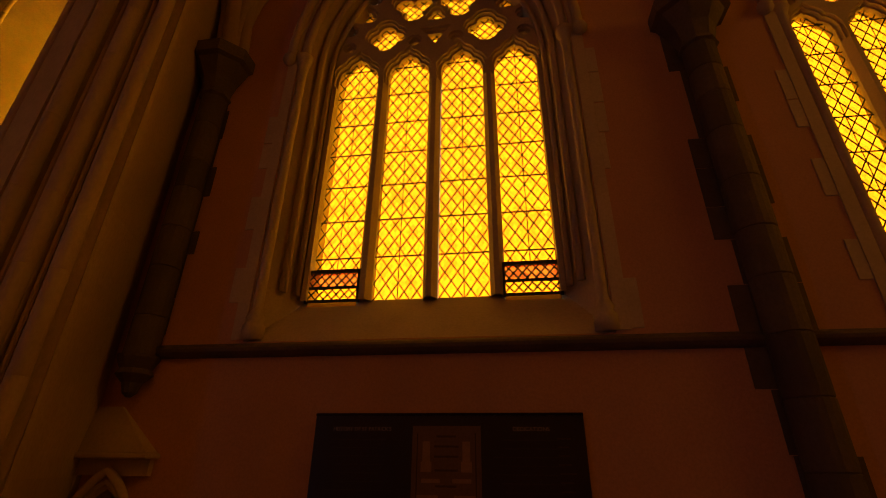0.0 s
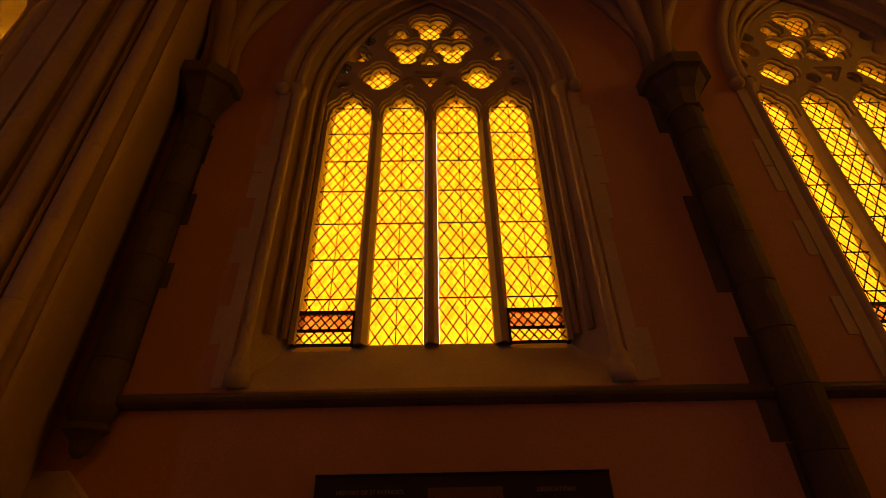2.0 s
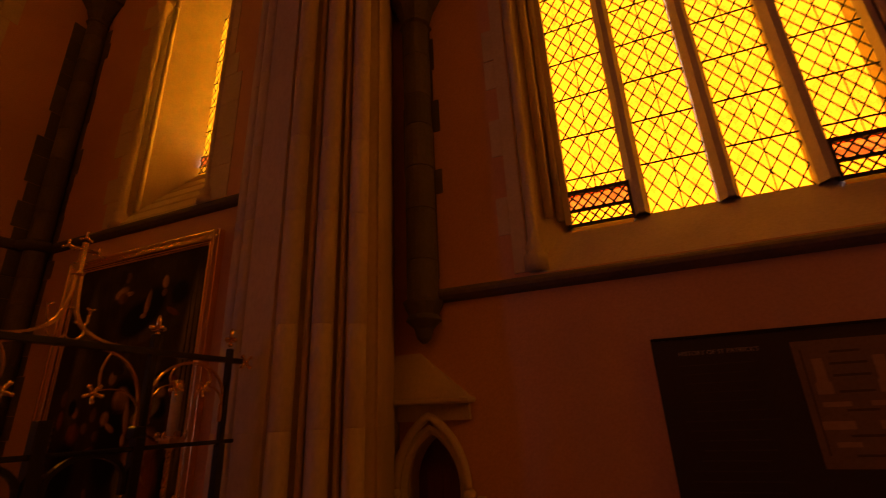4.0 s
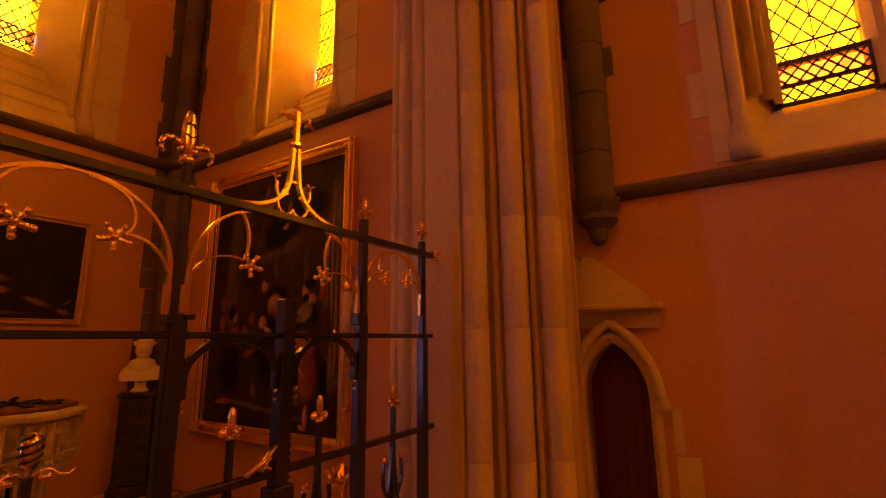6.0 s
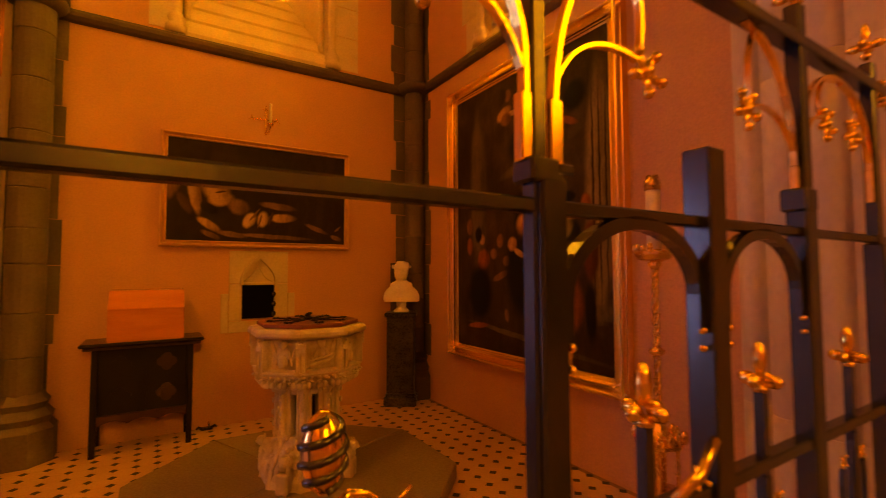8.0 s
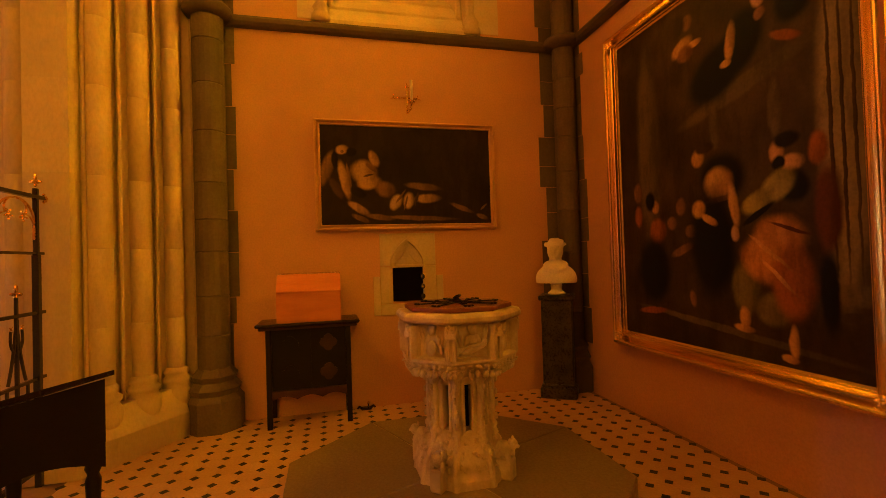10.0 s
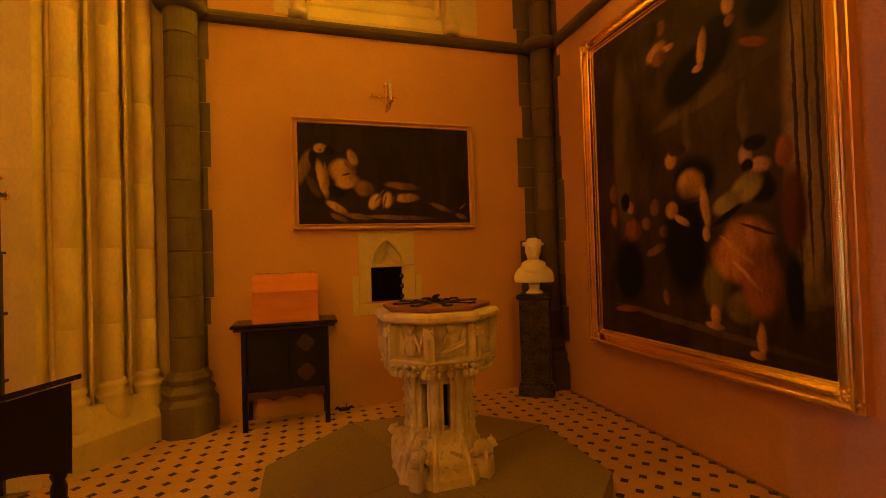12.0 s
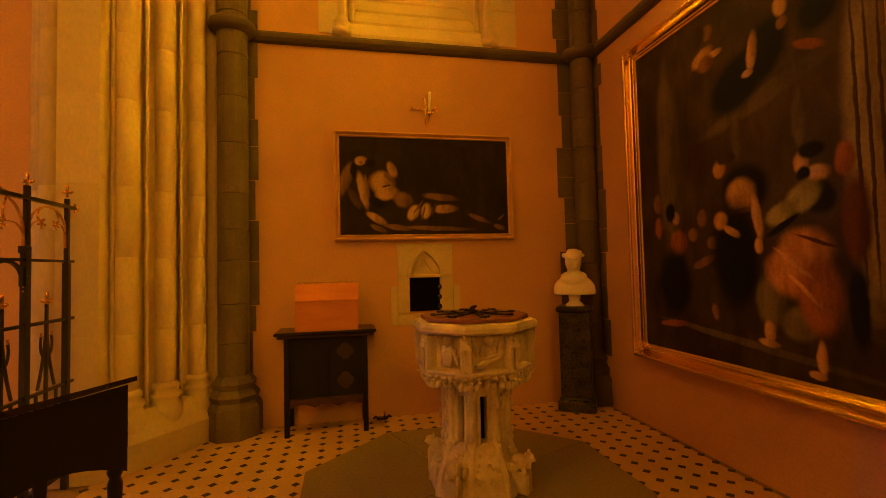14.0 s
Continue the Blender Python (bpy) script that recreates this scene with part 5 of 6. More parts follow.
    robed += [(0.45, -0.95, 0.123, 0.103, 0, olive), (0.50, -0.51, 0.169, 0.138, 0, ochre), (0.41, -0.65, 0.179, 0.142, -30, ochre), (0.58, -0.78, 0.134, 0.224, 0, rust), (0.44, -0.60, 0.169, 0.016, -40, glow), (0.48, -0.74, 0.166, 0.014, -45, glow), (0.57, -0.46, 0.130, 0.013, -20, wine), (0.25, -1.02, 0.041, 0.075, 0, flesh), (0.24, -1.09, 0.077, 0.025, -5, flesh), (0.57, -1.13, 0.034, 0.099, 0, flesh), (0.54, -1.23, 0.053, 0.023, -5, flesh)]
    B = hall + upper + crowd + pale + robed
    canvas_sections(root, cz, (u1 - u0) / 2 - 0.1, (z1 - z0) / 2 - 0.1, (0.032, 0.019, 0.010), (0.075, 0.047, 0.022), B, 0, 3, 3, "dark oil canvas with robed plain shapes")
    picture_frame(root, -(u1 - u0) / 2, (u1 - u0) / 2, z0, z1, 0.135, 0.11, 0, GILT, corners=True)


def small_painting():
    u0, u1, z0, z1 = 0.648, 2.502, 1.737, 2.838
    cy, cz = (u0 + u1) / 2, (z0 + z1) / 2
    root = thing("small_painting", "wide dark oil painting of a reclining shape, plain frame", "painting", (XW, cy, 0))
    flesh, pale, mid, low, dark = (0.44, 0.26, 0.10), (0.56, 0.36, 0.15), (0.21, 0.115, 0.045), (0.08, 0.045, 0.02), (0.012, 0.008, 0.006)
    cloth = [(-0.81, 0.06, 0.060, 0.177, -20, mid), (-0.72, -0.13, 0.044, 0.118, 30, low), (-0.49, -0.43, 0.090, 0.028, -25, mid), (0.10, -0.43, 0.381, 0.024, -2, mid), (0.55, -0.33, 0.130, 0.026, -22, mid), (0.77, -0.42, 0.064, 0.026, -20, mid), (0.79, -0.32, 0.050, 0.012, 40, mid)]
    figure = [(-0.73, 0.15, 0.032, 0.098, 0, dark), (-0.66, 0.25, 0.064, 0.047, 15, flesh), (-0.66, 0.23, 0.016, 0.016, 0, mid), (-0.57, 0.23, 0.052, 0.047, 0, dark), (-0.64, -0.05, 0.048, 0.187, 12, flesh), (-0.60, 0.00, 0.016, 0.118, 10, mid), (-0.51, -0.33, 0.120, 0.039, -32, flesh), (-0.30, -0.42, 0.140, 0.028, -8, mid), (-0.45, 0.03, 0.132, 0.118, -20, flesh), (-0.40, -0.07, 0.120, 0.071, 10, flesh), (-0.35, 0.17, 0.048, 0.086, 25, flesh)]
    figure += [(-0.51, -0.17, 0.088, 0.047, -25, dark), (-0.38, 0.08, 0.068, 0.024, -40, mid), (-0.41, 0.00, 0.052, 0.010, 10, low), (-0.24, -0.14, 0.104, 0.079, -20, mid), (-0.14, -0.27, 0.056, 0.086, -30, pale), (-0.01, -0.25, 0.056, 0.082, -10, pale), (-0.09, -0.21, 0.012, 0.086, -35, mid), (-0.04, -0.27, 0.010, 0.079, -15, mid), (0.19, -0.23, 0.136, 0.047, 3, flesh), (0.14, -0.11, 0.180, 0.037, -6, mid), (0.07, -0.24, 0.016, 0.071, -15, low)]
    B = cloth + figure
    canvas_sections(root, cz, (u1 - u0) / 2 - 0.055, (z1 - z0) / 2 - 0.055, (0.020, 0.012, 0.008), (0.034, 0.022, 0.013), B, 1, 2, 1, "dark oil canvas with a pale reclining shape")
    picture_frame(root, -(u1 - u0) / 2, (u1 - u0) / 2, z0, z1, 0.075, 0.06, 1, WARMFRAME)


big_painting()
small_painting()


# ---- things on the west wall ----
def wall_cross():
    root = thing("wall_candle_cross", "small brass cross with a candle bracket fixed to the wall", "wall cross", (XW, 1.583, 0))
    part("upright", boxed(0.0, 0.02, -0.011, 0.011, 2.93, 3.2, bevel=0.003), BRASS, root)
    bm = bmesh.new()
    tube(bm, [(0.012, -0.13, 3.09), (0.012, 0.1, 3.09)], 0.009, 8)
    for y in (-0.14, 0.11):
        leaf(bm, y, 3.09, 0.028, 0.012, 3, 90)
    leaf(bm, 0, 3.21, 0.028, 0.012, 3, 90)
    part("arm", bm, BRASS, root, smooth=True)
    bm = bmesh.new()
    tube(bm, [(0.02, 0, 2.96), (0.06, 0, 2.93), (0.10, 0.02, 2.95), (0.10, 0.03, 3.0)], 0.009, 8)
    lathe(bm, [(0.012, 3.0), (0.035, 3.01), (0.038, 3.03), (0.016, 3.035)], 0.10, 0.03, 12)
    part("bracket", bm, BRASS, root, smooth=True)
    part("candle", turned([(0.015, 3.036), (0.015, 3.24), (0.010, 3.245)], 0.10, 0.03, 12), CANDLE, root, "short cream candle", smooth=True)


def niche():
    root = thing("wall_niche", "pale stone wall niche with a pointed head and dark recess", "niche", (XW, 1.54, 0))
    dark = VOID
    y0, y1, z0, z1 = -0.155, 0.15, 1.02, 1.37
    for a, b, c, d in ((-0.28, 0.29, z1 + 0.005, 1.705), (-0.28, y0 - 0.004, 1.0, z1), (y1 + 0.004, 0.29, 1.0, z1), (-0.35, -0.284, 0.885, 1.275), (0.294, 0.365, 0.95, 1.27), (-0.28, 0.29, 0.885, 0.996)):
        part("block", boxed(0.0, 0.014, a, b, c, d, bevel=0.003), STONE, root)
    # No hole in the wall: this flat black panel paints the recess's shade.
    part("recess", boxed(0.0, 0.017, y0, y1, z0, z1), dark, root, "flat black panel, painted shade of the recess")
    bm = bmesh.new()
    strap(bm, [(-0.165, 1.36), (-0.165, 1.42)] + curve3((-0.165, 1.42), (-0.14, 1.54), (0, 1.64)) + curve3((0, 1.64), (0.14, 1.54), (0.165, 1.42)) + [(0.165, 1.36)], 0.03, 0.10)
    p = part("arch", bm, STONE, root, "carved pointed stone arch")
    p.location = (0.02, 0, 0)
    bm = bmesh.new()
    for e in (-1, 1):
        strap(bm, curve3((e * 0.13, 1.40), (e * 0.05, 1.43), (0, 1.56)), 0.02, 0.05)
    p = part("cusp", bm, STONE, root)
    p.location = (0.016, 0, 0)
    part("shelf", boxed(0.005, 0.045, y0 - 0.005, y1 + 0.005, z1 - 0.012, z1 + 0.018, bevel=0.004), STONE, root)
    bm = bmesh.new()
    for z in (1.06, 1.16, 1.26):
        ball(bm, (0.025, y1 - 0.005, z), 0.03, 0.8, 0.9, 1, 8, 6)
    part("iron_hinge", bm, IRON, root, "dark iron hinges at the recess", smooth=True)


wall_cross()
niche()


# ---- table and box ----
def side_table():
    root = thing("side_table", "dark wooden side table with quatrefoil panels against the wall", "table", (-7.24, 0.575, 0))
    part("tabletop", boxed(-0.2, 0.22, -0.445, 0.445, 0.885, 0.915, bevel=0.012), POLISHED, root)
    for x in (-0.17, 0.15):
        for y in (-0.34, 0.34):
            part("leg", boxed(x - 0.022, x + 0.022, y - 0.022, y + 0.022, 0.0, 0.884, bevel=0.004), EBONY, root)
    bm = bmesh.new()
    low = [(-0.317 + 0.634 * k / 24, 0.245 + 0.03 * abs(math.sin(math.pi * 3 * k / 24))) for k in range(25)]
    rows = [[bm.verts.new((x, y, z)) for y, z in low + [(0.317, 0.325), (-0.317, 0.325)]] for x in (0.132, 0.165)]
    bm.faces.new(rows[0])
    bm.faces.new(rows[1])
    for k in range(27):
        bm.faces.new((rows[0][k], rows[0][(k + 1) % 27], rows[1][(k + 1) % 27], rows[1][k]))
    part("stretcher", bm, REDWOOD, root, "scalloped dark red rail")
    part("top_moulding", boxed(0.165, 0.195, -0.42, 0.42, 0.858, 0.884, bevel=0.008), REDWOOD, root)
    panel = part("front_panel", boxed(0.115, 0.13, -0.317, 0.317, 0.31, 0.885), EBONY, root)
    part("back_panel", boxed(-0.17, -0.155, -0.317, 0.317, 0.27, 0.885), EBONY, root)
    for y in (-0.317, 0.303):
        part("side_panel", boxed(-0.148, 0.11, y, y + 0.014, 0.31, 0.884), EBONY, root)
    part("divider", boxed(0.131, 0.145, -0.015, 0.015, 0.311, 0.884), EBONY, root)
    for y in (-0.165, 0.165):
        for z in (0.46, 0.72):
            bm = bmesh.new()
            for a in (0, 90, 180, 270):
                lathe(bm, [(0.042, 0), (0.042, 0.005 + a * 1e-5)], 0.035 * math.cos(radians(a)), 0.035 * math.sin(radians(a)), 12)
            bmesh.ops.transform(bm, matrix=pose(0.131, y, z, 0, 90, 0), verts=bm.verts[:])
            part("quatrefoil", bm, EBONY if y < 0 else INSET, panel, "carved quatrefoil inset")


def box_on_table():
    root = thing("wooden_box", "orange varnished wooden box with sloping lid on the dark table", "box", (-7.22, 0.585, 0.915))
    bm = bmesh.new()
    w, d = 0.275, 0.17
    prof = [(d, 0.0), (d, 0.27), (d - 0.11, 0.42), (-d + 0.04, 0.43), (-d, 0.0)]
    a = [bm.verts.new((x, -w, z)) for x, z in prof]
    b = [bm.verts.new((x, w, z)) for x, z in prof]
    for i in range(5):
        bm.faces.new((a[i], a[(i + 1) % 5], b[(i + 1) % 5], b[i]))
    bm.faces.new(a)
    bm.faces.new(b[::-1])
    bmesh.ops.bevel(bm, geom=bm.edges[:], offset=0.006, segments=2, affect="EDGES")
    part("body", bm, BOXWOOD, root)
    part("lid_edge", boxed(d - 0.002, d + 0.006, -w + 0.004, w - 0.004, 0.262, 0.276, bevel=0.002), BOXWOOD, root)
    for k in range(7):
        part("letter_bar", boxed(d + 0.0005, d + 0.002, -0.09 + k * 0.03, -0.07 + k * 0.03, 0.222, 0.238), BOXWOOD, root)


def floor_bracket():
    root = thing("floor_bracket", "small black iron bracket lying on the floor by the wall", "bracket", (-7.36, 1.08, 0), 0)
    bm = bmesh.new()
    block(bm, -0.03, 0.03, -0.05, 0.05, 0.0, 0.022, bevel=0.005)
    for e in (-1, 1):
        tube(bm, [(0, e * 0.04, 0.012), (0.0, e * 0.07, 0.03), (0.0, e * 0.085, 0.012)], 0.014, 8, 0.01)
    part("plate", bm, IRON, root)
    part("pin", turned([(0.006, 0.02), (0.006, 0.05), (0.011, 0.055), (0.010, 0.07), (0.002, 0.078)], 0, 0.02, 10), BRASS, root, "small brass-tipped pin", smooth=True)


side_table()
box_on_table()
floor_bracket()


# ---- the font on its step ----
FX, FY = -5.63, 1.545


def font_step():
    root = thing("font_step", "low octagonal slate step with pale joints under the font", "step", (-5.64, 1.49, 0))
    n = octagon(1.015)
    for k in range(4):
        q = [(0, 0)] + [n[(2 * k + i) % 8] for i in range(3)]
        c = (sum(p[0] for p in q) / 4, sum(p[1] for p in q) / 4)
        bm = bmesh.new()
        prism(bm, [(c[0] + (x - c[0]) * 0.9955, c[1] + (y - c[1]) * 0.9955) for x, y in q], 0.002, 0.118)
        bmesh.ops.bevel(bm, geom=bm.edges[:], offset=0.006, segments=1, affect="EDGES")
        part("slab", bm, SLATE, root)
    bm = bmesh.new()
    prism(bm, octagon(1.0), 0.0, 0.112)
    part("joint_bed", bm, FONTSTONE, root, "pale mortar showing in the joints")


def carving(bm, r, z, a, wings):
    """A plain carved half shape with a shield or a scroll on a face of the bowl."""
    m = Matrix.Rotation(a, 4, "Z")

    def lump(y, zz, s, sx, sy, sz, out=0.0, tilt=0.0):
        ball(bm, m @ Vector((r + out, y, zz)), s, sx, sy, sz, 10, 8, m.to_3x3().to_4x4() @ Matrix.Rotation(tilt, 4, "X"))
    lump(0, z + 0.066, 0.024, 0.95, 1, 1.15, 0.022)
    lump(0, z + 0.078, 0.026, 0.8, 1.1, 0.8, 0.014)
    lump(0, z + 0.015, 0.036, 0.6, 1.15, 1.0, 0.008)
    for e in (-1, 1):
        lump(e * 0.032, z + 0.01, 0.016, 0.9, 1, 2.2, 0.014, e * 0.35)
        lump(e * 0.078, z + 0.035, 0.021, 0.4, 0.75, 3.4, 0.0, e * -0.28)
        lump(e * 0.066, z + 0.02, 0.012, 0.5, 0.8, 4.4, 0.008, e * -0.22)
    if wings:
        lump(0, z - 0.035, 0.038, 0.4, 0.95, 1.25, 0.026)
        for e in (-1, 1):
            lump(e * 0.05, z - 0.04, 0.014, 0.8, 0.8, 2.2, 0.01, e * 0.2)
    else:
        lump(0, z - 0.045, 0.03, 0.5, 2.9, 0.55, 0.018, 0.3)
        lump(0.012, z - 0.02, 0.022, 0.5, 2.6, 0.5, 0.024, 0.25)
        lump(0.07, z - 0.005, 0.02, 0.5, 1.0, 1.0, 0.014)


def font():
    root = thing("stone_font", "carved octagonal pale stone font with a flat wooden lid", "font", (FX, FY, 0.118))
    R, T = 0.36, radians(22.5)
    rim = bmesh.new()
    lathe(rim, [(R * 0.93, 0.945), (R * 1.07, 0.957), (R * 1.10, 0.968), (R * 1.10, 0.988), (R * 1.06, 1.008), (R * 0.9, 1.013)], 0, 0, 8, T)
    part("rim", rim, FONTSTONE, root, "smooth moulded stone rim")
    part("bowl", turned([(0.19, 0.615), (0.26, 0.64), (R * 0.90, 0.69), (R * 0.99, 0.72), (R * 1.02, 0.732), (R * 1.02, 0.745), (R * 0.84, 0.755), (R * 0.84, 0.955)], 0, 0, 8, T), FONTSTONE, root)
    flat = R * math.cos(T)
    for k in range(8):
        a = radians(45 * k)
        face, corner = Matrix.Rotation(a, 4, "Z"), Matrix.Rotation(a + T, 4, "Z")
        bm = bmesh.new()
        carving(bm, flat * 0.86, 0.845, a, k % 2 == 1)
        part("carved_figure", bm, FONTSTONE, root, "plain winged shape carved in relief", smooth=True)
        # corner buttress: two slim shafts, a niche head and a gablet
        bm = bmesh.new()
        block(bm, R * 0.80, R - 0.008, -0.020, 0.020, 0.745, 0.95)
        for e in (-1, 1):
            block(bm, R - 0.03, R + 0.012, e * 0.024 - 0.007, e * 0.024 + 0.007, 0.745, 0.94, bevel=0.003)
            block(bm, R - 0.02, R + 0.010, e * 0.012 - 0.004, e * 0.012 + 0.004, 0.745, 0.875)
        tip = [bm.verts.new(q) for q in ((R + 0.022, -0.030, 0.875), (R + 0.022, 0.030, 0.875), (R + 0.022, 0.0, 0.935), (R - 0.03, -0.030, 0.875), (R - 0.03, 0.030, 0.875), (R - 0.03, 0.0, 0.935))]
        for q in ((0, 1, 2), (5, 4, 3), (0, 3, 4, 1), (1, 4, 5, 2), (2, 5, 3, 0)):
            bm.faces.new([tip[v] for v in q])
        for y, z in ((-0.022, 0.898), (0.022, 0.898), (-0.012, 0.92), (0.012, 0.92), (0, 0.944)):
            ball(bm, (R + 0.016, y, z), 0.008, 1, 1, 1.2, 7, 5)
        bmesh.ops.transform(bm, matrix=corner, verts=bm.verts[:])
        part("buttress", bm, FONTSTONE, root, "slim corner buttress with a crocketed gablet")
        for e in (-1, 1):
            bm = bmesh.new()
            lathe(bm, [(0.008, 0.745), (0.008, 0.90), (0.011, 0.905), (0.0015, 0.945)], flat * 0.93, e * 0.108, 6)
            bmesh.ops.transform(bm, matrix=face, verts=bm.verts[:])
            part("pinnacle", bm, FONTSTONE, root)
        # undercut leaf band with hanging buds
        bm = bmesh.new()
        rnd = random.Random(k)
        for j in range(6):
            y = (j - 2.5) * 0.048
            ball(bm, (flat * 0.965, y, 0.712 + rnd.uniform(-0.005, 0.005)), 0.017, 1, 1.1, 0.9, 8, 6)
            for q in range(2):
                ball(bm, (flat * (0.99 + 0.02 * q), y + rnd.uniform(-0.018, 0.018), 0.69 + rnd.uniform(-0.01, 0.012)), 0.009, 1, 1.2, 0.8, 6, 4)
        for j in range(3):
            y = (j - 1) * 0.095 + rnd.uniform(-0.01, 0.01)
            for e in (-1, 1):
                ball(bm, (flat * 0.91, y + e * 0.017, 0.658), 0.024, 1, 0.8, 1.05, 9, 7)
        bmesh.ops.transform(bm, matrix=face, verts=bm.verts[:])
        part("leaf_band", bm, FONTSTONE, root, "band of carved leaves with hanging round buds", smooth=True)
        # stem: a wedge at each corner, narrow slits between them
        C = 0.190
        mid = Vector((C * math.cos(T) ** 2, C * math.cos(T) * math.sin(T)))
        run = (mid - Vector((C, 0))).normalized()
        stop = mid - run * 0.020
        ins = stop - Vector((math.cos(T), math.sin(T))) * 0.06
        bm = bmesh.new()
        prism(bm, [(C, 0), (stop.x, stop.y), (ins.x, ins.y), (0.08, 0), (ins.x, -ins.y), (stop.x, -stop.y)], 0.29, 0.60)
        lathe(bm, [(0.034, 0.28), (0.034, 0.30), (0.024, 0.315), (0.024, 0.57), (0.036, 0.60), (0.044, 0.635)], C + 0.004, 0, 10)
        bmesh.ops.transform(bm, matrix=corner, verts=bm.verts[:])
        part("stem_pier", bm, FONTSTONE, root)
        bm = bmesh.new()
        for e in (-1, 1):
            lathe(bm, [(0.011, 0.29), (0.011, 0.60)], C * math.cos(T) - 0.002, e * 0.030, 8)
        block(bm, 0.10, C * math.cos(T), -0.03, 0.03, 0.57, 0.64)
        block(bm, 0.10, C * math.cos(T), -0.03, 0.03, 0.24, 0.30)
        bmesh.ops.transform(bm, matrix=face, verts=bm.verts[:])
        part("slit_frame", bm, FONTSTONE, root, "stone frame of a narrow dark slit")
        bm = bmesh.new()
        for j in range(4):
            ball(bm, (C + 0.034, (j % 2 - 0.5) * 0.012, 0.33 + j * 0.075 + 0.01 * (k % 3)), 0.012, 1, 1, 1.8, 7, 5)
        bmesh.ops.transform(bm, matrix=corner, verts=bm.verts[:])
        part("crocket", bm, FONTSTONE, root, smooth=True)
        # thin shaft running down the flared base
        bm = bmesh.new()
        tube(bm, [(C + 0.006, 0, 0.30), (C + 0.022, 0, 0.22), (0.268, 0, 0.12), (0.292, 0, 0.0)], 0.021, 8)
        bmesh.ops.transform(bm, matrix=corner, verts=bm.verts[:])
        part("base_rib", bm, FONTSTONE, root)
    # Solid core coloured black, so that the slits read as deep shade.
    part("stem_core", turned([(0.10, 0.28), (0.10, 0.62)], 0, 0, 8, T), VOID, root, "black core, painted shade inside the stem")
    base = turned([(0.30, 0.0), (0.30, 0.05), (0.275, 0.09), (0.255, 0.15), (0.235, 0.21), (0.205, 0.26), (0.19, 0.295)], 0, 0, 8, T)
    part("base", base, FONTSTONE, root, "worn flared stone base")
    for k in range(4):
        bm = bmesh.new()
        block(bm, 0.22, 0.345, -0.042, 0.042, 0.0, 0.13, bevel=0.012)
        ball(bm, (0.285, 0.0, 0.175), 0.05, 1.15, 0.9, 0.95, 12, 8)
        ball(bm, (0.335, 0.012, 0.205), 0.032, 1, 0.95, 1.05, 10, 7)
        ball(bm, (0.362, 0.014, 0.196), 0.014, 1.1, 1, 0.8, 8, 6)
        for e in (-1, 1):
            ball(bm, (0.325, 0.012 + e * 0.026, 0.228), 0.012, 0.7, 0.8, 1.5, 7, 5)
            ball(bm, (0.32, e * 0.036, 0.145), 0.02, 1, 0.8, 1.5, 8, 6)
            ball(bm, (0.255, e * 0.05, 0.16), 0.026, 1.3, 0.7, 1.2, 8, 6)
        bmesh.ops.transform(bm, matrix=Matrix.Rotation(radians(-42 + 90 * k), 4, "Z"), verts=bm.verts[:])
        part("foot_carving", bm, FONTSTONE, root, "worn crouching shape carved on a block")
    rnd = random.Random(9)
    bm = bmesh.new()
    for k in range(170):
        a, z = rnd.uniform(0, 2 * math.pi), rnd.uniform(0.08, 0.30)
        q = 0.275 - 0.30 * max(0.0, z - 0.06)
        ball(bm, (q * math.cos(a), q * math.sin(a), z), rnd.uniform(0.007, 0.017), 1, 1, rnd.uniform(0.6, 1.5), 6, 4)
    part("base_leaves", bm, FONTSTONE, root, "rough carved leaves round the base", smooth=True)
    bm = bmesh.new()
    prism(bm, octagon(0.315), 0.0, 0.026)
    bmesh.ops.bevel(bm, geom=bm.edges[:], offset=0.005, segments=1, affect="EDGES")
    lid = part("lid", bm, LIDWOOD, root, "flat octagonal red-brown wooden lid with black straps")
    lid.location = (0, 0, 1.0135)
    for rz in (0, 90, 45, 135):
        bm = bmesh.new()
        block(bm, -0.25, 0.25, -0.007, 0.007, 0.0265, 0.033 + rz * 1e-5, bevel=0.002)
        for e in (-1, 1):
            for k in range(3):
                ball(bm, (e * (0.25 + 0.014 * (k == 1)), (k - 1) * 0.02, 0.032), 0.013, 1, 1, 0.5, 8, 5)
            ball(bm, (e * 0.15, 0, 0.034), 0.015, 1, 1.6, 0.5, 8, 5)
        bmesh.ops.transform(bm, matrix=Matrix.Rotation(radians(rz), 4, "Z"), verts=bm.verts[:])
        part("strap", bm, EBONY, lid, "black iron strap with leaf ends")
    bm = bmesh.new()
    lathe(bm, [(0.03, 0.033), (0.034, 0.042), (0.016, 0.05), (0.014, 0.058)], 0, 0, 12)
    tube(bm, [(0.004 + 0.028 * math.cos(q), 0.02 * math.sin(q), 0.066 + 0.008 * math.sin(q)) for q in (2 * math.pi * k / 14 for k in range(15))], 0.006, 6)
    part("boss", bm, EBONY, lid, "black iron lifting boss and ring", smooth=True)


font_step()
font()


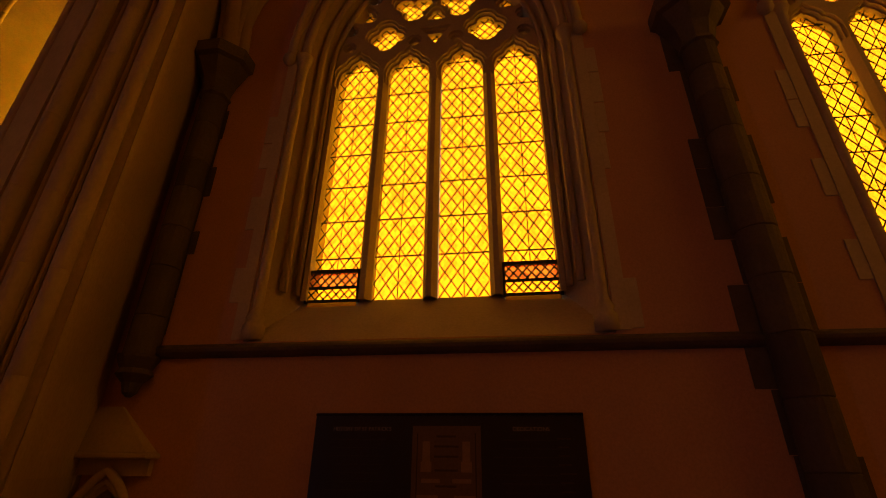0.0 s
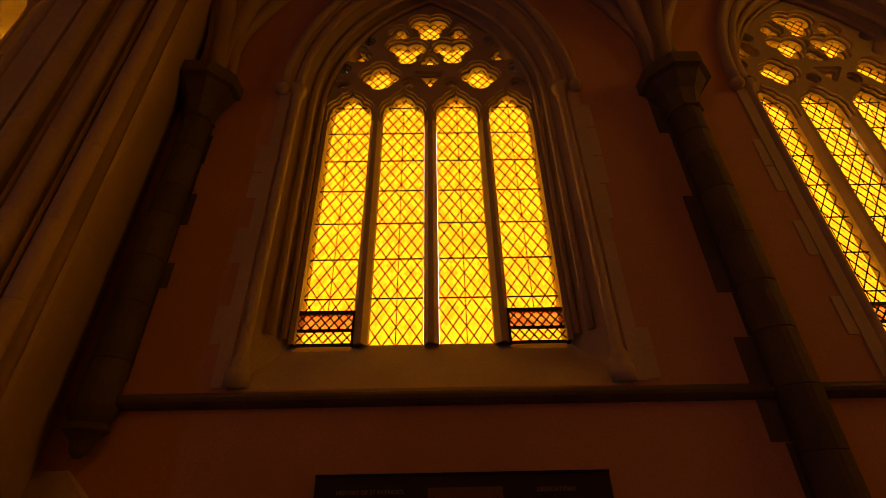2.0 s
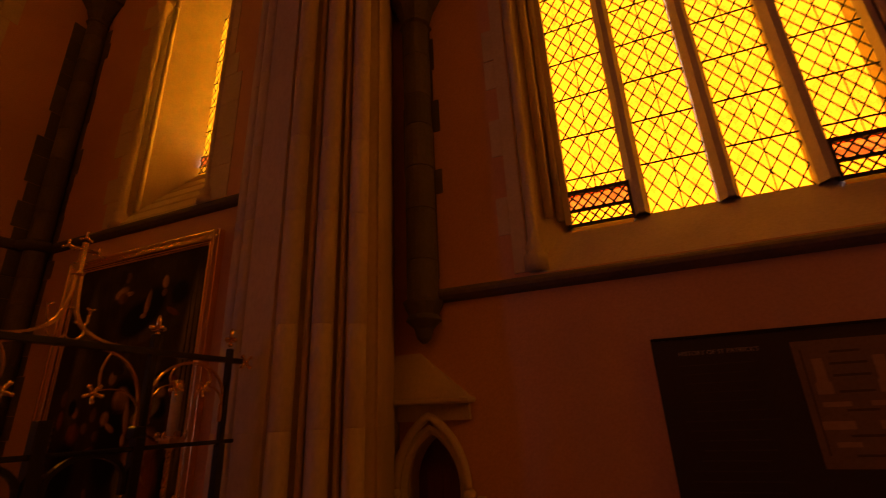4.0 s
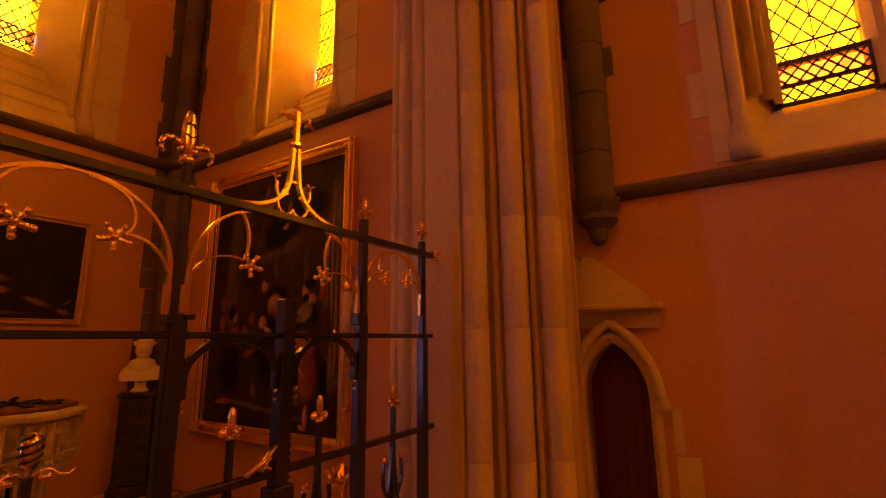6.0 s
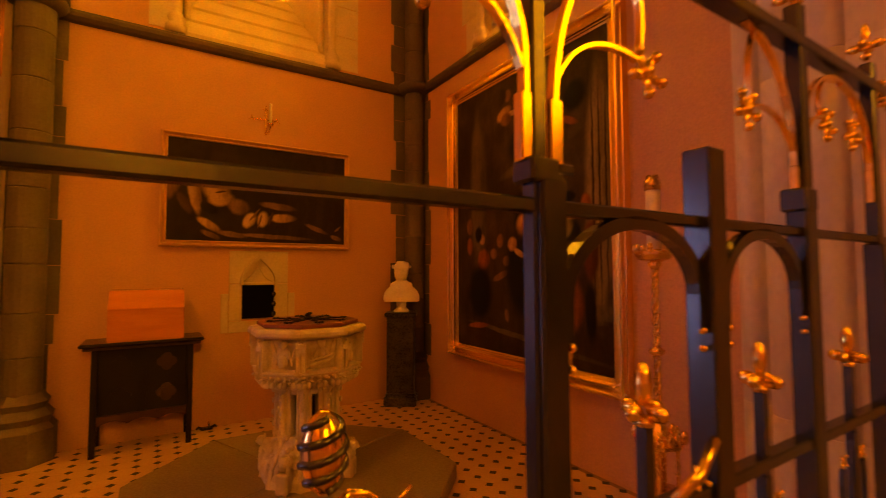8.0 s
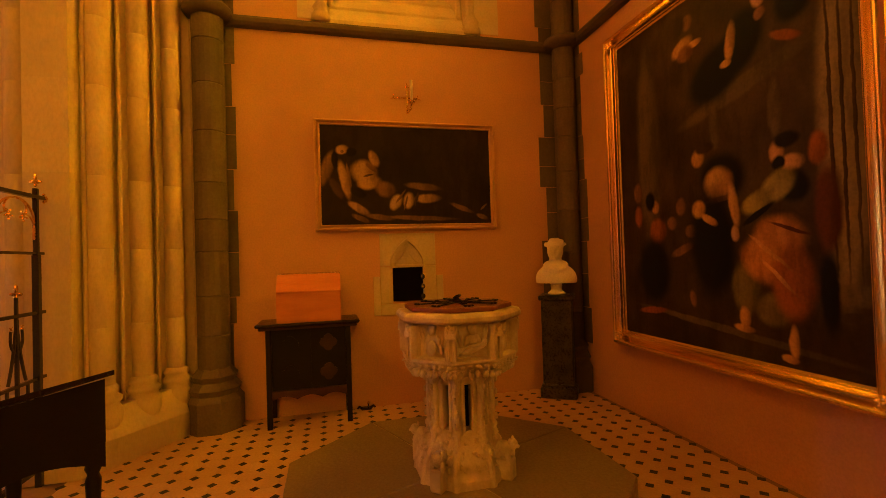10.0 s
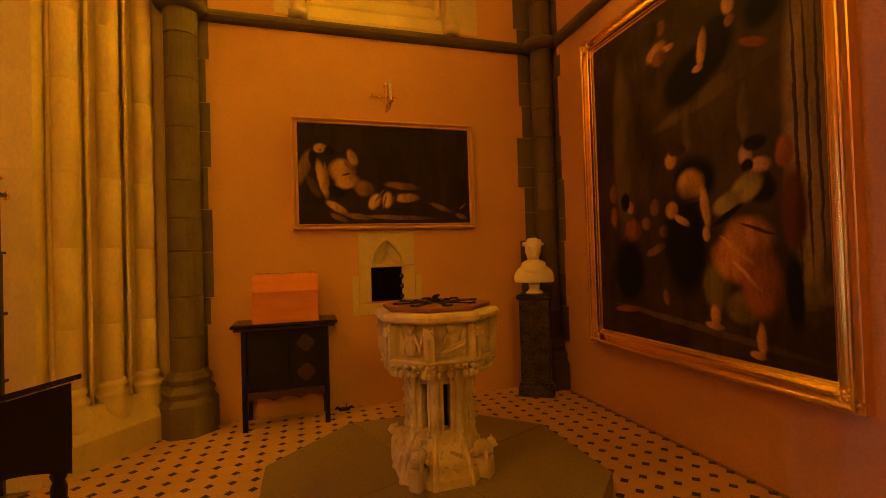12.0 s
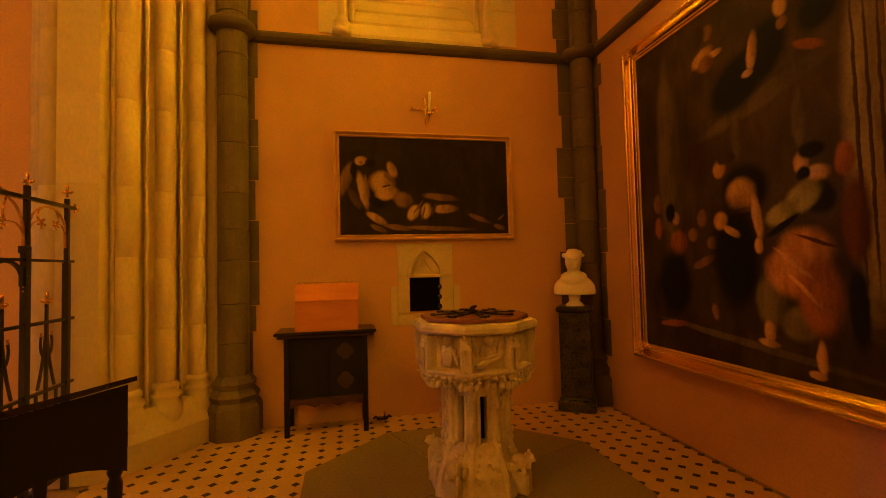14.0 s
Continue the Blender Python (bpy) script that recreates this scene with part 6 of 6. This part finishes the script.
# ---- bust on its pedestal ----
def pedestal_and_bust():
    x, y, rz = -7.16, 3.04, -32
    root = thing("pedestal", "dark mottled marble pedestal with a moulded foot in the corner", "pedestal", (x, y, 0), rz)
    part("foot", boxed(-0.18, 0.18, -0.18, 0.18, 0.0, 0.11, bevel=0.015), PEDESTAL, root)
    part("foot_moulding", boxed(-0.165, 0.165, -0.165, 0.165, 0.111, 0.14, bevel=0.012), PEDESTAL, root)
    part("die", boxed(-0.15, 0.15, -0.15, 0.15, 0.141, 0.98, bevel=0.006), PEDESTAL, root)
    part("cap", boxed(-0.175, 0.175, -0.175, 0.175, 0.981, 1.03, bevel=0.012), PEDESTAL, root)
    bm = bmesh.new()
    ball(bm, (0, 0, 1.19), 0.205, 0.52, 1.02, 0.80, 24, 16)
    bmesh.ops.bisect_plane(bm, geom=bm.verts[:] + bm.edges[:] + bm.faces[:], plane_co=(0, 0, 1.148), plane_no=(0, 0, -1), clear_outer=True)
    bmesh.ops.holes_fill(bm, edges=bm.edges[:], sides=0)
    lathe(bm, [(0.09, 1.03), (0.09, 1.05), (0.07, 1.06), (0.052, 1.085), (0.062, 1.12), (0.05, 1.13), (0.075, 1.152)], 0, 0, 20)
    ball(bm, (0.03, 0, 1.30), 0.10, 0.85, 1.35, 0.85, 16, 12)
    ball(bm, (0.0, 0, 1.335), 0.10, 0.8, 1.3, 0.55, 16, 12)
    ball(bm, (0.0, 0, 1.38), 0.064, 1, 1, 1.3, 16, 12)
    ball(bm, (0.015, 0, 1.478), 0.088, 1.05, 0.92, 1.22, 20, 14)
    ball(bm, (-0.005, 0, 1.528), 0.092, 1.05, 0.94, 0.95, 20, 14)
    ball(bm, (0.105, 0, 1.48), 0.018, 1.2, 0.8, 1.7, 10, 8)
    ball(bm, (0.095, 0, 1.515), 0.02, 0.8, 2.6, 0.6, 10, 8)
    for e in (-1, 1):
        ball(bm, (0.08, e * 0.03, 1.455), 0.022, 1, 1, 1, 10, 8)
    ball(bm, (0.075, 0, 1.425), 0.03, 0.9, 1.1, 0.8, 10, 8)
    rnd = random.Random(4)
    for k in range(26):
        a, b = rnd.uniform(0, 6.28), rnd.uniform(0.1, 1.3)
        if math.cos(a) * math.cos(b) > 0.45:
            continue
        ball(bm, (0.10 * math.cos(a) * math.cos(b), 0.10 * math.sin(a) * math.cos(b), 1.53 + 0.07 * math.sin(b)), 0.019, 1, 1, 1, 7, 5)
    me_ob = part("marble_bust", bm, MARBLE, None, smooth=True)
    me_ob.matrix_basis = pose(x, y, 0, 0, 0, rz)
    r = me_ob.modifiers.new("join", "REMESH")
    r.mode, r.voxel_size, r.use_smooth_shade = "VOXEL", 0.007, True
    s = me_ob.modifiers.new("soften", "SMOOTH")
    s.iterations = 2
    tagged(me_ob, "white marble head-and-shoulders bust on a dark pedestal", "bust")


pedestal_and_bust()


# ---- brass candle stand behind the gate ----
def candle_stand():
    root = thing("brass_candle_stand", "tall ornate brass candle stand with a twisted stem", "candle stand", (-3.68, 2.57, 0))
    part("foot", turned([(0.16, 0.0), (0.16, 0.03), (0.12, 0.06), (0.05, 0.12), (0.03, 0.16)], 0, 0, 6), BRASS, root, smooth=False)
    for k in range(3):
        a = radians(120 * k)
        bm = bmesh.new()
        ball(bm, (0.15 * math.cos(a), 0.15 * math.sin(a), 0.035), 0.035, 1.2, 1, 1, 8, 6)
        part("claw", bm, BRASS, root, smooth=True)
    part("lower_stem", turned([(0.03, 0.16), (0.045, 0.24), (0.025, 0.30), (0.02, 0.44), (0.06, 0.47), (0.10, 0.49), (0.10, 0.51)], 0, 0, 12), BRASS, root, smooth=True)
    for k in range(6):
        a = radians(60 * k)
        x, y = 0.085 * math.cos(a), 0.085 * math.sin(a)
        part("colonnette", turned([(0.016, 0.51), (0.008, 0.53), (0.008, 0.60), (0.013, 0.61), (0.008, 0.62), (0.008, 0.70), (0.018, 0.725), (0.004, 0.79)], x, y, 8), BRASS, root, smooth=True)
    part("lantern_core", turned([(0.03, 0.51), (0.03, 0.70), (0.105, 0.715), (0.105, 0.73), (0.05, 0.76), (0.02, 0.82)], 0, 0, 8), BRASS, root)
    bm = bmesh.new()
    for k in range(6):
        a = radians(60 * k + 30)
        ball(bm, (0.10 * math.cos(a), 0.10 * math.sin(a), 0.755), 0.02, 1, 1, 1.6, 7, 5)
    part("crown_leaves", bm, BRASS, root, smooth=True)
    bm = bmesh.new()
    for ph in (0, 2.1, 4.2):
        tube(bm, [(0.009 * math.cos(ph + k * 0.5), 0.009 * math.sin(ph + k * 0.5), 0.80 + k * 0.0125) for k in range(57)], 0.009, 6)
    part("twisted_stem", bm, BRASS, root, "twisted brass stem", smooth=True)
    part("knop", turned([(0.012, 1.10), (0.034, 1.115), (0.036, 1.13), (0.012, 1.145)], 0, 0, 14), BRASS, root, smooth=True)
    part("drip_pan", turned([(0.012, 1.49), (0.03, 1.51), (0.03, 1.525), (0.07, 1.54), (0.085, 1.56), (0.085, 1.575), (0.03, 1.58), (0.03, 1.61)], 0, 0, 8), BRASS, root, "scalloped brass drip pan")
    bm = bmesh.new()
    for k in range(8):
        a = radians(45 * k + 22.5)
        ball(bm, (0.085 * math.cos(a), 0.085 * math.sin(a), 1.59), 0.014, 1, 1, 1.6, 7, 5)
    part("pan_leaves", bm, BRASS, root, smooth=True)
    part("candle", turned([(0.032, 1.585), (0.032, 1.86), (0.028, 1.865)], 0, 0, 16), CANDLE, root, "thick cream candle", smooth=True)
    part("cap", turned([(0.036, 1.855), (0.036, 1.90), (0.028, 1.905), (0.026, 1.925)], 0, 0, 16), BRASS, root, "brass candle cap", smooth=True)


candle_stand()


# ---- slope-topped desk before the second gate ----
def desk():
    root = thing("slope_desk", "dark polished wooden desk with a sloping top and turned legs", "desk", (-4.78, -0.36, 0), 0)
    ax = Vector((0.90, -0.42, 0)).normalized()
    turn = math.degrees(math.atan2(ax.y, ax.x))
    root.matrix_basis = pose(-4.99, -0.13, 0.04, 0, 0, turn)
    # local x runs along the desk, y across it; its back edge is high
    L, D = 0.66, 0.46
    bm = bmesh.new()
    prof = [(-D, 0.70), (0.0, 0.70), (0.0, 0.955), (-D, 0.83)]
    a = [bm.verts.new((0.0, y, z)) for y, z in prof]
    b = [bm.verts.new((L, y, z)) for y, z in prof]
    for i in range(4):
        bm.faces.new((a[i], a[(i + 1) % 4], b[(i + 1) % 4], b[i]))
    bm.faces.new(a)
    bm.faces.new(b[::-1])
    part("body", bm, EBONY, root)
    bm = bmesh.new()
    v = [bm.verts.new((x, y, z)) for x in (-0.025, L + 0.025) for y, z in ((-D - 0.03, 0.828), (0.02, 0.966), (0.02, 0.986), (-D - 0.03, 0.848))]
    for q in ((0, 1, 2, 3), (7, 6, 5, 4), (0, 4, 5, 1), (1, 5, 6, 2), (2, 6, 7, 3), (3, 7, 4, 0)):
        bm.faces.new([v[i] for i in q])
    part("sloping_top", bm, POLISHED, root, "polished sloping desk top")
    for x in (0.03, L - 0.03):
        for y in (-D + 0.03, -0.03):
            part("leg", turned([(0.014, -0.04), (0.022, 0.06), (0.016, 0.1), (0.022, 0.42), (0.028, 0.56), (0.02, 0.585), (0.03, 0.61), (0.022, 0.64), (0.03, 0.70)], x, y, 12), EBONY, root, smooth=True)
    for y in (-D + 0.002, -0.014):
        bm = bmesh.new()
        pts = [(x, 0.70 - 0.10 * (1 - math.sin(math.pi * x / L))) for x in (L * k / 12 for k in range(13))]
        for (x0, z0), (x1, z1) in zip(pts, pts[1:]):
            q = [bm.verts.new(p) for p in ((x0, y, z0), (x1, y, z1), (x1, y, 0.70), (x0, y, 0.70), (x0, y + 0.012, z0), (x1, y + 0.012, z1), (x1, y + 0.012, 0.70), (x0, y + 0.012, 0.70))]
            for f in ((0, 1, 2, 3), (7, 6, 5, 4), (0, 4, 5, 1)):
                bm.faces.new([q[i] for i in f])
        bmesh.ops.remove_doubles(bm, verts=bm.verts[:], dist=0.0005)
        part("apron", bm, EBONY, root, "curved apron")
    bm = bmesh.new()
    ball(bm, (-0.03, -0.2, 0.76), 0.014, 1.4, 1, 1)
    part("knob", bm, EBONY, root, smooth=True)


desk()


# ---- tiled floor of the baptistery ----
def tiles():
    root = tagged(new("floor_baptistery"), "buff octagonal floor tiles with small black dots", "floor", kind="structure")
    P, c = 0.1405, 0.033
    h = P / 2 - 0.0008

    def flat(name, pts, z0, z1, material):
        bm = bmesh.new()
        prism(bm, pts, z0, z1)
        me = bpy.data.meshes.new(name)
        bmesh.ops.recalc_face_normals(bm, faces=bm.faces[:])
        bm.to_mesh(me)
        bm.free()
        me.materials.append(material)
        return me
    octo = [(h, -h + c), (h, h - c), (h - c, h), (-h + c, h), (-h, h - c), (-h, -h + c), (-h + c, -h), (h - c, -h)]
    q = c - 0.0008
    sq = [(q, 0), (0, q), (-q, 0), (0, -q)]
    M1, M2 = flat("tile", octo, -0.011, 0.0, TILE), flat("dot_tile", sq, -0.011, -0.0003, DOT)
    rest = {0: ([], []), 1: ([], [])}
    count = [0, 0]
    x0, y0 = XW + 0.03, -1.0
    for i in range(34):
        for j in range(32):
            for kind, (dx, dy, ring) in enumerate(((0.5, 0.5, octo), (0, 0, sq))):
                x, y = x0 + (i + dx) * P, y0 + (j + dy) * P
                if y > YN - 0.06 or x < XW + 0.06 or x > -2.75:
                    continue
                if max(abs(x + 5.64), abs(y - 1.49), (abs(x + 5.64) + abs(y - 1.49)) / 1.4142) < 0.93:
                    continue
                near = count[kind] < 290 and -7.2 < x < -4.6 and (y < 0.75 or y > 2.3)
                if near:
                    count[kind] += 1
                    shared(("tile", "dot_tile")[kind], (M1, M2)[kind], root, (x, y, 0))
                else:
                    v, f = rest[kind]
                    n = len(v)
                    z = (0.0, -0.0003)[kind]
                    v.extend((x + a, y + b, z) for a, b in ring)
                    v.extend((x + a, y + b, -0.011) for a, b in ring)
                    m = len(ring)
                    f.append([n + k for k in range(m)])
                    f.extend([n + k + m, n + (k + 1) % m + m, n + (k + 1) % m, n + k] for k in range(m))
    for kind, name, material in ((0, "far_tiles", TILE), (1, "far_dot_tiles", DOT)):
        me = bpy.data.meshes.new(name)
        me.from_pydata(rest[kind][0], [], rest[kind][1])
        me.materials.append(material)
        ob = new(name, me)
        ob.parent = root
        tagged(ob, kind="stuff")


tiles()
